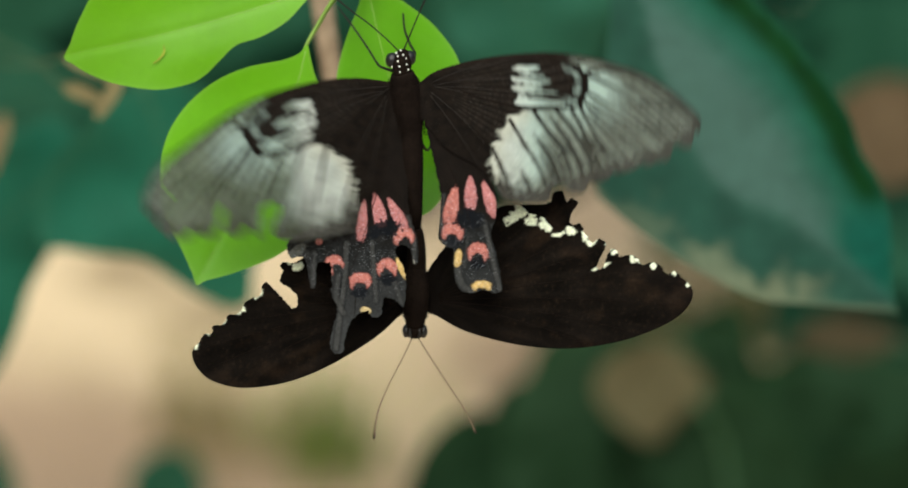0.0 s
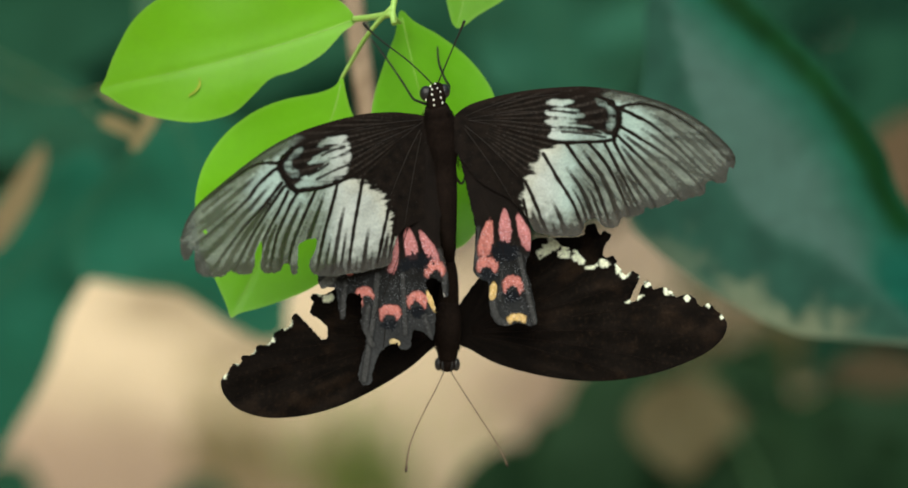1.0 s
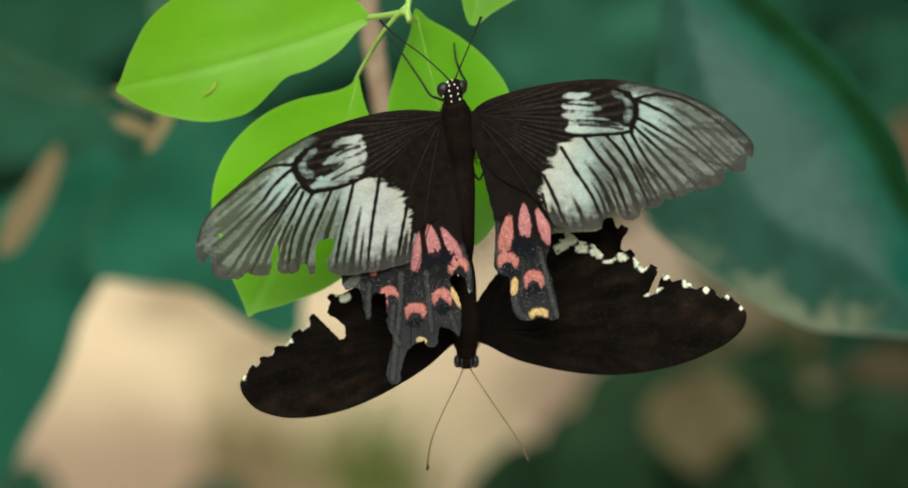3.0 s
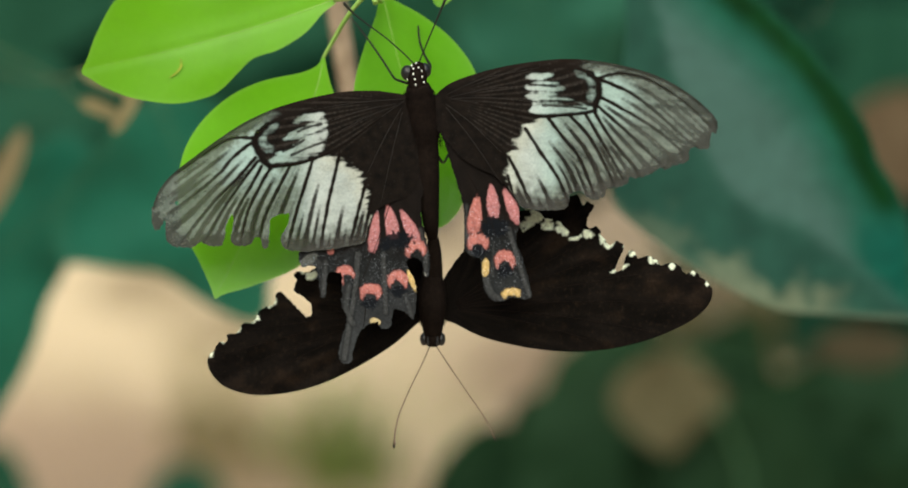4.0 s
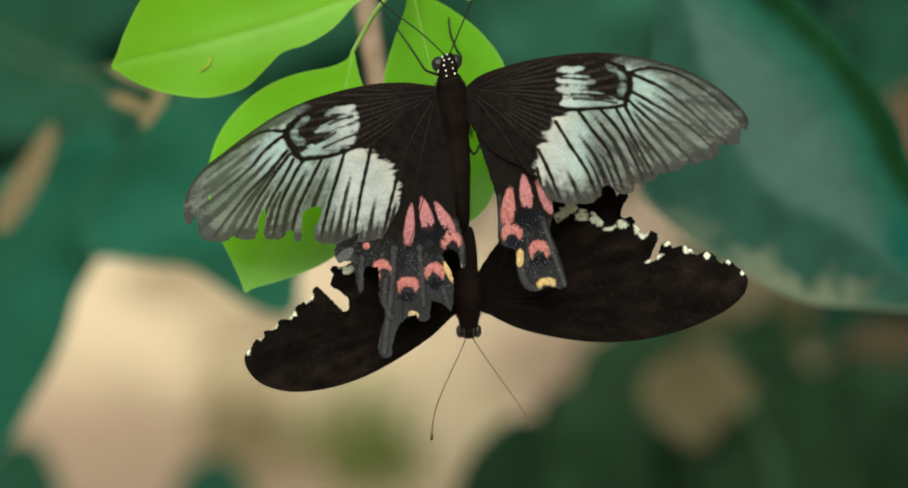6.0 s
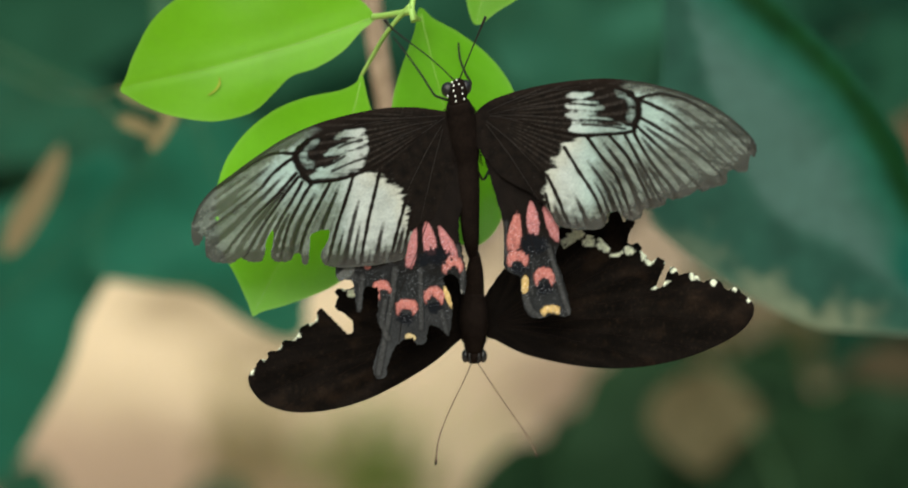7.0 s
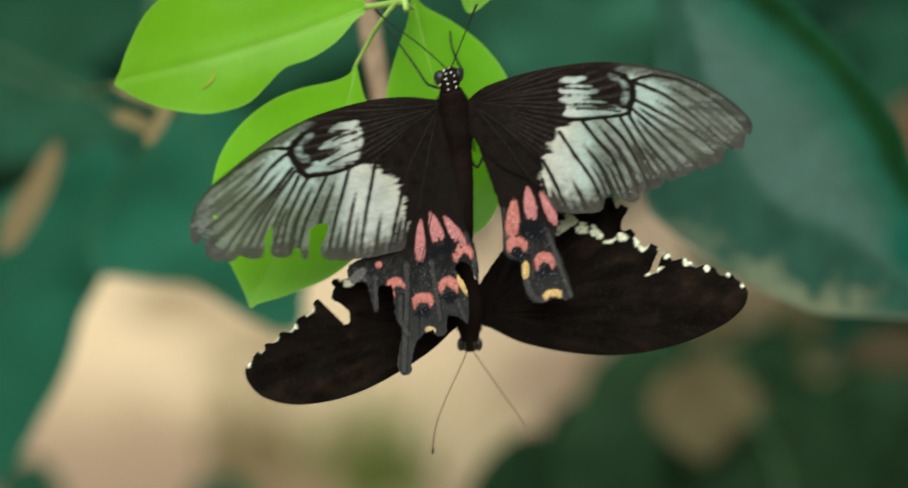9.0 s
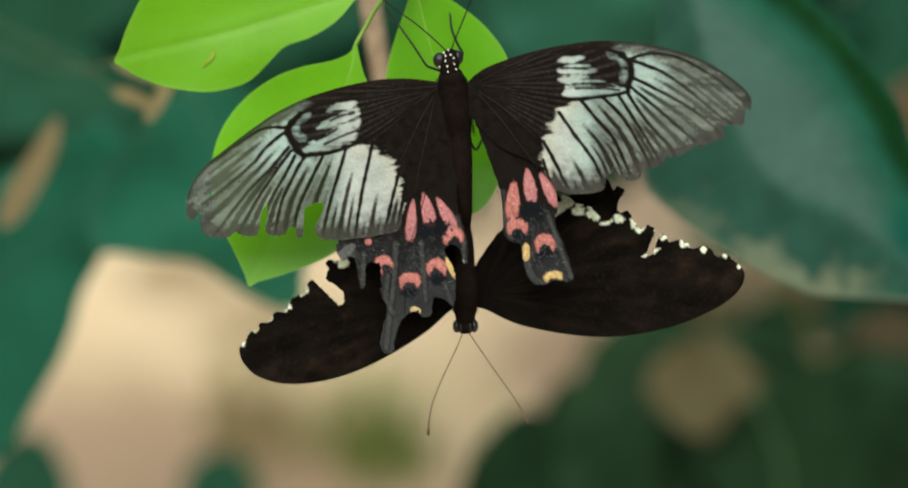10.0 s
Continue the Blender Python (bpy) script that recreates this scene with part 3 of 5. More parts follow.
FORE_Z = 1.1
ROOT_LF, ROOT_RF, ROOT_LH, ROOT_RH = (-6.2, 26.1), (-0.1, 26.6), (-3.9, 23.1), (0.4, 23.1)
LEFT_DRAWING = ForeWing(
    ROOT_LF,
    [[(463, 225), (429, 225), (398, 240), (334, 286)], [(463, 231), (429, 259), (407, 286), (366, 322), (318, 358)],
     [(468, 259), (434, 299), (402, 331), (366, 376), (340, 412)], [(472, 265), (447, 299), (411, 354), (382, 408)],
     [(479, 274), (461, 308), (434, 358), (418, 408)], [(493, 279), (479, 304), (456, 354), (444, 410)],
     [(527, 274), (506, 317), (484, 367), (476, 412)], [(567, 259), (556, 299), (542, 345), (526, 412)],
     [(613, 245), (606, 281), (592, 349), (583, 412)], [(658, 299), (647, 345), (633, 405)], [(670, 318), (662, 360), (655, 398)]],
    [(722, 158), (678, 190), (617, 236), (570, 259), (529, 271), (493, 274)], [(493, 274), (480, 262), (473, 247), (466, 229), (477, 213), (489, 201)],
    [(722, 155), (640, 162), (560, 176), (520, 186), (489, 201)],
    [(592, 254), (615, 262), (635, 274), (649, 290), (656, 308), (662, 326), (668, 348), (676, 372)],
    [[(532, 198), (550, 186), (584, 177), (580, 187), (560, 195)], [(519, 225), (536, 210), (558, 199), (580, 193), (590, 201), (572, 211), (546, 220)],
     [(494, 266), (508, 252), (528, 241), (550, 227), (572, 216), (592, 211), (586, 234), (580, 249), (556, 258), (526, 266)]],
    [[(516, 247), (535, 238), (552, 227)], [(540, 213), (562, 204), (580, 200)], [(530, 254), (560, 240), (588, 230)]],
    [(498, 203), (486, 212), (480, 225), (483, 238), (492, 243)],
    [(288, 372), (300, 388), (330, 415), (361, 417), (411, 414), (461, 413), (493, 417), (522, 419), (551, 422), (597, 418), (647, 408), (668, 392)],
    [(722, 150), (700, 143), (660, 141), (620, 144), (580, 151), (540, 161), (497, 175), (447, 199), (402, 229), (361, 260), (325, 289), (303, 316), (291, 345)],
    (0.26, 0.12, 0.10, 0.40, 0.40, 0.12, 0.10, 0.34, 0.52, 0.4))
RIGHT_DRAWING = ForeWing(
    ROOT_RF,
    [[(1056, 125), (1080, 118), (1106, 118), (1146, 130), (1200, 165), (1250, 212)], [(1060, 127), (1110, 150), (1156, 186), (1200, 228), (1228, 250)],
     [(1058, 157), (1070, 163), (1115, 189), (1156, 216), (1187, 243), (1206, 266)], [(1056, 174), (1106, 220), (1142, 256), (1168, 282)],
     [(1049, 184), (1079, 234), (1115, 279), (1124, 297)], [(1033, 186), (1060, 234), (1092, 293), (1098, 306)],
     [(1006, 188), (1038, 225), (1065, 275), (1081, 312)], [(968, 191), (993, 225), (1020, 261), (1045, 325)],
     [(929, 209), (952, 247), (984, 297), (1000, 340)], [(900, 259), (916, 293), (938, 346)], [(897, 290), (904, 318), (914, 345)]],
    [(800, 155), (848, 163), (902, 178), (938, 186), (961, 189), (997, 187), (1033, 184), (1049, 180)], [(1049, 180), (1053, 166), (1057, 152), (1056, 134), (1051, 125), (1042, 115)],
    [(795, 148), (850, 124), (900, 113), (960, 104), (1006, 103), (1042, 115)],
    [(944, 194), (934, 203), (920, 217), (909, 237), (900, 256), (895, 284), (899, 304), (908, 335)],
    [[(934, 121), (944, 115), (964, 113), (978, 118), (960, 125)], [(931, 137), (942, 129), (960, 127), (980, 130), (996, 138), (980, 143), (952, 143)],
     [(931, 151), (950, 147), (980, 150), (1004, 157), (1030, 169), (1000, 164), (970, 160), (942, 160)],
     [(941, 168), (955, 162), (985, 164), (1015, 171), (1046, 173), (1043, 181), (1010, 184), (970, 186), (950, 185), (941, 179)]],
    [[(960, 170), (1000, 172), (1034, 177)], [(940, 134), (960, 135), (982, 137)]],
    [(1022, 115), (1038, 120), (1046, 130), (1047, 146), (1044, 156)],
    [(1260, 222), (1245, 245), (1208, 268), (1169, 285), (1137, 295), (1101, 308), (1065, 322), (1038, 336), (1002, 345), (961, 352), (925, 348), (912, 338)],
    [(800, 130), (848, 112), (900, 101), (952, 94), (1002, 91), (1051, 95), (1097, 104), (1142, 117), (1178, 133), (1210, 153), (1232, 171), (1251, 190), (1260, 208)],
    (0.24, 0.22, 0.06, 0.10, 0.40, 0.40, 0.10, 0.26, 0.56, 0.5))


def bent(xy, span, arch=1.2, ripple=0.08):
    """A wing arches a little along its span and ripples between the veins."""
    r = np.hypot(*xy.T)
    a = np.arctan2(xy[:, 1], np.abs(xy[:, 0]) + 1e-6)
    return -arch * (r / span) ** 2 * 1.0 + ripple * np.sin(a * 26) * smooth(6, 20, r)


RINGS = {}


def wing_ring(ob):
    return RINGS[ob.name]


def wing(name, parent, home, root, ring, step, tint, scales, side, z, deep=0.0, rest=REST, arch=1.2, fray=0.09, label="", holes=(), worn=None):
    """A wing as a part that turns about its root. ring in mm in the sprig's plane, as the resting wing lies."""
    out = spread(ring, root, deep + z, rest)
    cut = [spread(h, root, deep + z, rest) for h in holes]
    me = sheet(spline(out, 0.3, True), step, lambda xy: bent(xy, 45, arch), tint, 0.09, fray, [spline(h, 0.3, True) for h in cut], worn)
    ob = part(name, me, scales, parent, label)
    RINGS[ob.name] = spline(out, 0.3, True)
    at = (*((np.array(root) - np.array(home)) * MM * (1 - deep / 444.6)), z * MM)
    ob.matrix_basis = Matrix.Translation(at) @ pose(0, 0, 0, 0, side * rest, 0)
    return ob, at


def wing_path(ob, at, rows, side):
    """sweep: turn in the plane of the sprig; lift: the wing raised towards the camera."""
    walk(ob, [(t, Matrix.Translation(at) @ pose(0, 0, 0, 0, 0, sweep) @ pose(0, 0, 0, 0, side * lift, 0)) for t, sweep, lift in rows])


def spots(xy, marks, ground_tint):
    """marks: centre x, y, half width, half height, tilt, colour, and how deep the hollow foot of a dome is; below 0 for a
    streak that narrows upwards."""
    c = ground_tint
    rough, glint = grain(xy, 1.3, 2, 3.0), grain(xy, 3.2, 2, 6.0)
    for x, y, a, b, tilt, col, bite in marks:
        t = radians(tilt)
        d = xy - np.array((x, y))
        u, v = d[:, 0] * math.cos(t) + d[:, 1] * math.sin(t), -d[:, 0] * math.sin(t) + d[:, 1] * math.cos(t)
        if bite < 0:
            u = u / (1 - 0.35 * np.clip(v / b, -1, 1))
        power = 2.4 if bite > 0 else 2.2
        m = smooth(1.14, 0.88, (np.abs(u / a) ** power + np.abs(v / b) ** power) ** (1 / power) + 0.16 * rough + 0.06 * glint)
        if bite > 0:
            m = m * smooth(0.82, 1.08, np.hypot(u / (a * 0.68), (v + b) / (b * bite)) + 0.22 * rough)
        paint = np.array(col) * (1 + 0.3 * rough + 0.12 * np.clip(v / b, -1, 1))[:, None] + np.array((0.09, 0.13, 0.16)) * smooth(0.25, 0.6, glint)[:, None]
        c = c * (1 - m[:, None]) + paint * m[:, None]
    return c


RED, PINK, YELLOW = (0.43, 0.155, 0.135), (0.43, 0.170, 0.175), (0.54, 0.38, 0.15)


def hind_tint(marks, root, deep, rest, home_dark, bands, inky):
    """Black near the body, slate grey towards the edge with paler bands along the veins, bristly ink blotches, red domes and streaks."""
    lines = [(spline(laid(*b), 0.5), w, k) for b, w, k in bands]

    def tint(local):
        xy = unspread(local, root, deep, rest)
        down = root[1] - xy[:, 1]
        rough, fine, bristle = grain(xy, 0.5, 3, 2.0), grain(xy, 2.2, 2, 5.0), grain(xy, 1.6, 2, 8.0)
        c = np.array((0.0125, 0.0135, 0.0145)) * (1 + 0.4 * rough + 0.3 * fine + 0.9 * smooth(24, 32, down) + 1.3 * smooth(32, 40, down))[:, None]
        k = smooth(home_dark + 3, home_dark - 2, down + rough)[:, None]
        c = c * (1 - k) + np.array((0.0062, 0.0043, 0.0034)) * (1 + 0.4 * rough)[:, None] * k
        for line, wide, lift in lines:
            d = away(xy, line)
            m = smooth(wide * 1.5, wide * 0.4, d + 0.25 * rough)[:, None] * lift * 0.85
            c = c * (1 - m) + np.array((0.052, 0.054, 0.055)) * (1 + 0.3 * fine)[:, None] * m
            m = 0.6 * np.exp(-((d - wide * 1.15) / 0.16) ** 2)[:, None] * lift
            c = c * (1 - m)
        ink = np.zeros(len(xy))
        for x, y, a, b in inky:
            d = xy - laid((x, y))[0]
            ink = np.maximum(ink, smooth(1.1, 0.85, np.hypot(d[:, 0] / a, d[:, 1] / b) + 0.5 * bristle))
        red = spots(xy, marks, np.zeros((len(xy), 3)))
        on = smooth(0.0, 0.06, red.max(1))[:, None]
        c = c * (1 - on) + np.maximum(red, c * on) * on
        m = (ink * 0.93)[:, None]
        c = c * (1 - m) + np.array((0.0035, 0.0048, 0.0078)) * m
        glitter = np.maximum((1 - k[:, 0]) * smooth(36, 27, down) * (0.55 + 0.45 * ink), smooth(0.1, 0.25, c[:, 0]))
        return np.c_[np.clip(c, 0, 1), glitter]
    return tint


def leg(points, parent, horn, thick=0.00027):
    part("leg", tube(points, [thick * 1.3, thick, thick * 0.9, thick * 0.7], 0.0008, 7), horn, parent)


FEMALE_HOME = (-3.2, 25.1)
female = thing("butterfly", BOUGH @ Matrix.Translation((FEMALE_HOME[0] * MM, FEMALE_HOME[1] * MM, 0)),
               "brown-black butterfly, white-grey fore wings, red-spotted hind wings, on a leaf", "butterfly", "mating butterflies")


def female_body():
    def at(u, z=0.0):
        return ((u[0] - FEMALE_HOME[0]) * MM, (u[1] - FEMALE_HOME[1]) * MM, z * MM)
    part("thorax", tube([at((-4.0, 29.1), 0.6), at((-3.6, 26.9), 0.0), at((-3.2, 24.1), -0.6), at((-2.7, 20.6), -0.6), at((-2.5, 18.1), -0.5)],
                        [0.0019, 0.0029, 0.0029, 0.0025, 0.0019], 0.0008, 18), FUR, female)
    part("abdomen", tube([at((-2.7, 21.1), -0.5), at((-2.4, 17.1), -0.5), at((-2.1, 11.1), -0.9), at((-1.8, 6.1), -2), at((-1.5, 2.9), -4), at((-1.4, 1.9), -5)],
                         [0.0019, 0.0021, 0.0020, 0.0017, 0.0014, 0.0007], 0.0008, 16), FUR, female)
    head = part("head", ball(at((-4.0, 30.3), 1.4), (0.00170, 0.0028, 0.0014), Euler((0, 0, radians(-7)))), FUR, female)
    for u in ((-5.7, 31.1), (-2.8, 31.5)):
        part("eye", ball(at(u, 0.9), (0.0012, 0.00135, 0.0012)), EYE, head)
    dots = []
    for u in ((-5.0, 32.3), (-4.2, 32.7), (-4.7, 31.7), (-3.8, 31.9), (-4.7, 30.8), (-3.3, 31.3), (-5.7, 29.9), (-4.4, 29.9), (-3.2, 30.3), (-2.3, 30.9), (-4.3, 29.0), (-2.9, 29.4), (-5.3, 28.2), (-4.0, 28.1), (-2.6, 28.4)):
        x, y = u[0] - (-4.0, 30.3)[0], u[1] - (-4.0, 30.3)[1]
        z = 1.40 + 1.40 * math.sqrt(max(0.04, 1 - (x / 1.70) ** 2 - (y / 2.8) ** 2))
        dots.append(ball(at(u, z - 0.05), (0.00017, 0.00021, 0.00012), None, 8))
    part("scale_spot", joined(dots), WHITE_SCALE, head, "rows of small white spots on the head")
    for pts in ([(-4.6, 32.6), (-6.4, 34.4), (-9.4, 37.0), (-12.7, 39.4), (-15.2, 41.4), (-16.6, 42.9)], [(-3.7, 32.9), (-2.7, 35.3), (-1.6, 37.9), (-0.4, 40.7), (0.8, 43.5)]):
        part("antenna", tube([at(p, 1.4 + 0.5 * i) for i, p in enumerate(pts)], [0.00013] * 4 + [0.00016, 0.00028], 0.0006, 7), HORN, head)
    leg([at((-5.6, 29.3), 0), at((-7.2, 29.9), -1), at((-8.1, 30.5), -3), at((-10.2, 33.9), -7), at((-13.0, 38.0), -9.5), at((-15.6, 41.4), -10.5)], female, HORN, 0.0002)
    leg([at((-2.4, 30.9), 0), at((-1.8, 32.5), -3), at((-2.7, 34.5), -7), at((-3.7, 37.3), -10), at((-4.0, 40.3), -12)], female, HORN, 0.00024)
    leg([at((-2.0, 20.6), -1), at((0.2, 15.9), -5), at((1.6, 17.9), -9), at((2.8, 18.9), -12)], female, HORN, 0.00024)
    leg([at((-3.6, 20.6), -1), at((-6.4, 15.9), -5), at((-7.9, 17.9), -9), at((-8.4, 19.6), -12)], female, HORN, 0.00024)


def fur(parent, line, wide, high, count, long, seed):
    """Short hairs combed backwards along a body; line in metres in the body's space."""
    rnd = random.Random(seed)
    verts, faces = [], []
    for _ in range(count):
        k = rnd.random()
        i = min(int(k * (len(line) - 1)), len(line) - 2)
        p = Vector(line[i]).lerp(Vector(line[i + 1]), k * (len(line) - 1) - i)
        along = (Vector(line[i + 1]) - Vector(line[i])).normalized()
        a = radians(rnd.uniform(-5, 185))
        out = Vector((math.cos(a), 0, math.sin(a)))
        p = p + Vector((out.x * wide, 0, out.z * high)) * 0.96
        tip = p + (along * rnd.uniform(0.7, 1.1) + out * rnd.uniform(0.15, 0.55) + Vector((rnd.uniform(-.25, .25), 0, 0))) * long * rnd.uniform(0.6, 1.2)
        side = along.cross(out).normalized() * 0.00003
        n = len(verts)
        verts += [p - side, p + side, tip, p - out * 0.00005]
        faces += [(n, n + 1, n + 2), (n + 1, n + 3, n + 2), (n + 3, n, n + 2)]
    me = bpy.data.meshes.new("fur")
    me.from_pydata([tuple(v) for v in verts], [], faces)
    part("fur", me, FUR, parent, "short brown-black hairs")


female_body()
fur([o for o in female.children if o.name.startswith("thorax")][0], [((u[0] - FEMALE_HOME[0]) * MM, (u[1] - FEMALE_HOME[1]) * MM, z * MM) for u, z in (((-3.9, 28.3), 0.3), ((-3.2, 24.1), -0.6), ((-2.6, 18.9), -0.6))],
    0.0027, 0.0026, 900, 0.0016, 3)

left_fore = wing("fore_wing", female, FEMALE_HOME, ROOT_LF, np.vstack([laid(
    (746, 176), (730, 151), (690, 143), (660, 141), (620, 143), (580, 150), (540, 160), (497, 174), (447, 198), (402, 228), (361, 259), (325, 288), (303, 315), (291, 345), (288, 367), (293, 384), (303, 386), (313, 370), (314, 395),
    (318, 409), (332, 416), (361, 417)), laid(
    (375, 407), (389, 413), (409, 413), (416, 401), (420, 378), (429, 357), (431, 380), (427, 402), (436, 412), (461, 411), (468, 399), (478, 398), (484, 416), (492, 416), (494, 394), (497, 364), (527, 357), (523, 378), (514, 400),
    (522, 417), (551, 421), (597, 417), (640, 409)), laid((658, 402), (664, 376), (676, 349), (702, 334), (730, 322), (746, 296), (752, 245), (752, 205))]), 0.17, LEFT_DRAWING.tint, FORE_SCALES, 1, FORE_Z,
    label="white and grey fore wing with dark veins and a torn edge", worn=lambda p: p[:, 1] < -18, fray=0.13,
    holes=[laid((329, 338), (334, 336), (336, 340), (333, 344))])
right_fore = wing("fore_wing", female, FEMALE_HOME, ROOT_RF, np.vstack([laid(
    (758, 176), (772, 152), (800, 129), (848, 112), (900, 100), (952, 93), (1002, 90), (1051, 94), (1097, 103), (1142, 116), (1178, 132), (1210, 152), (1232, 170), (1251, 189), (1260, 204), (1260, 216), (1256, 225), (1250, 220),
    (1247, 236), (1244, 248), (1231, 251)), laid(
    (1220, 247), (1210, 252), (1209, 268), (1196, 275), (1182, 278), (1169, 285), (1160, 281), (1149, 288), (1136, 294), (1117, 299), (1108, 297), (1101, 308), (1079, 315), (1066, 316), (1062, 328), (1050, 334), (1038, 334), (1028, 325),
    (1019, 319), (1005, 324), (1001, 336), (995, 349), (961, 351)), laid((925, 347), (914, 340), (902, 318), (876, 292), (846, 276), (818, 258), (794, 230), (774, 206), (758, 198))]), 0.17, RIGHT_DRAWING.tint, FORE_SCALES, -1, FORE_Z,
    label="white and grey fore wing with dark veins and a ragged edge", worn=lambda p: p[:, 1] < -4, fray=0.12)


def raised_veins(ob, drawing):
    """The stiff veins stand a hair above the membrane of a fore wing."""
    ring = wing_ring(ob)
    for line in drawing.veins + [drawing.cell_low[10:], drawing.cell_end]:
        xy = spread(line[::2], drawing.root, FORE_Z, REST)
        held = inside(xy, ring)
        xy = xy[:len(xy) if held.all() else max(int(np.argmin(held)) - 1, 0)]
        if len(xy) < 3:
            continue
        z = bent(xy, 45) + 0.05
        part("vein", tube(np.c_[xy, z] * MM, [0.00009, 0.00008, 0.00004], 0.0012, 5), FUR, ob)


def base_veins(ob, drawing):
    """Paler brown veins and creases that run out from the root over the dark base."""
    root, low = drawing.root, drawing.base[len(drawing.base) // 2]
    mid = drawing.cell_low[len(drawing.cell_low) * 3 // 5]
    ends = [mid * 0.7 + drawing.cell_top[len(drawing.cell_top) * 3 // 5] * 0.3, mid * 0.35 + drawing.cell_top[len(drawing.cell_top) * 3 // 5] * 0.65, low * 0.9 + root * 0.1, drawing.base[-1] * 0.85 + root * 0.15]
    for line in [drawing.cell_low[:len(drawing.cell_low) * 2 // 3], drawing.cell_top[:len(drawing.cell_top) * 2 // 3]] + [spline([root * 0.9 + e * 0.1, (root + e) / 2 + np.array((0, 0.5)), e], 0.6) for e in ends]:
        xy = spread(line[::2], root, FORE_Z, REST)
        part("vein", tube(np.c_[xy, bent(xy, 45) + 0.05] * MM, [0.00005, 0.00006, 0.00003], 0.0012, 5), BROWN_VEIN, ob, "paler brown vein")


for fore, drawing in ((left_fore, LEFT_DRAWING), (right_fore, RIGHT_DRAWING)):
    raised_veins(fore[0], drawing)
    base_veins(fore[0], drawing)
LH_MARKS = [(*laid((674, 386))[0], 0.85, 3.5, -5, PINK, -1), (*laid((702, 368))[0], 1.05, 2.9, 12, PINK, -1), (*laid((734, 376))[0], 0.95, 3.1, 28, PINK, -1),
            (*laid((745, 415))[0], 1.75, 1.5, 8, RED, 1.0), (*laid((625, 461))[0], 1.5, 1.6, 30, RED, 1.1), (*laid((669, 491))[0], 1.85, 1.5, 2, RED, 1.0),
            (*laid((716, 469))[0], 1.75, 1.7, -6, RED, 1.1), (*laid((599, 421))[0], 0.6, 0.6, 0, RED, 0), (*laid((740, 468))[0], 0.5, 1.9, 22, YELLOW, 0),
            (*laid((678, 541))[0], 0.9, 0.6, -20, (0.6, 0.48, 0.25), 0), (*laid((562, 459))[0], 0.9, 0.6, 25, (0.5, 0.54, 0.42), 0), (*laid((560, 438))[0], 2.0, 0.9, 40, (0.09, 0.095, 0.09), 0),
            (*laid((761, 460))[0], 0.25, 0.5, 0, (0.55, 0.55, 0.5), 0)]
RH_MARKS = [(*laid((844, 356))[0], 1.15, 3.3, -6, RED, -1), (*laid((874, 332))[0], 1.0, 2.9, 6, PINK, -1), (*laid((907, 340))[0], 0.95, 3.3, 24, PINK, -1),
            (*laid((849, 403))[0], 1.8, 1.5, 0, RED, 1.0), (*laid((895, 434))[0], 1.75, 1.8, 4, RED, 1.1), (*laid((862, 446))[0], 0.6, 1.6, -2, YELLOW, 0), (*laid((906, 491))[0], 1.6, 0.95, 6, YELLOW, 0.8)]
left_hind = wing("hind_wing", female, FEMALE_HOME, ROOT_LH, [
    (-3.2, 23.6), (-4.9, 22.6), (-9.4, 15.6), (-14.4, 7.6), (-19.4, 2.6), (-23.6, 0.3), (-24.0, -1.1), (-23.4, -2.9), (-22.2, -2.5), (-21.0, -3.1), (-20.4, -5.7), (-20.0, -7.9), (-19.2, -7.8), (-19.0, -4.1),
    (-18.0, -3.6), (-16.6, -3.9), (-16.4, -6.9), (-16.5, -9.1), (-15.5, -11.1), (-16.0, -13.9), (-16.7, -17.1), (-16.3, -19.1), (-14.6, -19.2), (-14.3, -17.3), (-13.5, -14.7), (-12.4, -13.1), (-10.4, -12.0),
    (-9.4, -13.1), (-8.0, -12.9), (-7.5, -10.1), (-6.0, -9.9), (-5.0, -10.7), (-4.1, -11.5), (-3.6, -8.4), (-3.7, -5.7), (-5.0, -2.7), (-5.4, -1.5), (-4.2, -0.7), (-2.8, -1.6), (-2.0, -4.1), (-1.4, -2.9),
    (-1.6, 0.1), (-2.4, 3.6), (-3.2, 7.1), (-2.4, 14.1), (-2.2, 21.1)], 0.2,
    hind_tint(LH_MARKS, ROOT_LH, 0.75, 7.5, 22.0, [([(690, 415), (692, 460), (696, 525)], 0.45, 0.8), ([(646, 425), (643, 480), (636, 530), (626, 606)], 0.5, 0.9), ([(752, 380), (762, 420), (763, 455)], 0.45, 0.7),
              ([(632, 480), (628, 520), (640, 545)], 0.5, 0.7), ([(728, 490), (740, 530)], 0.4, 0.6), ([(590, 440), (588, 494)], 0.5, 0.7), ([(560, 430), (580, 445)], 0.7, 0.5)],
              [(715, 399, 2.5, 1.5), (692, 410, 1.0, 1.0), (669, 510, 1.5, 1.0), (718, 488, 1.5, 1.0)]), HIND_SCALES, 1, 0.75, rest=7.5, arch=0.3, fray=0.16,
    label="black hind wing with red and yellow spots and a ragged tail")
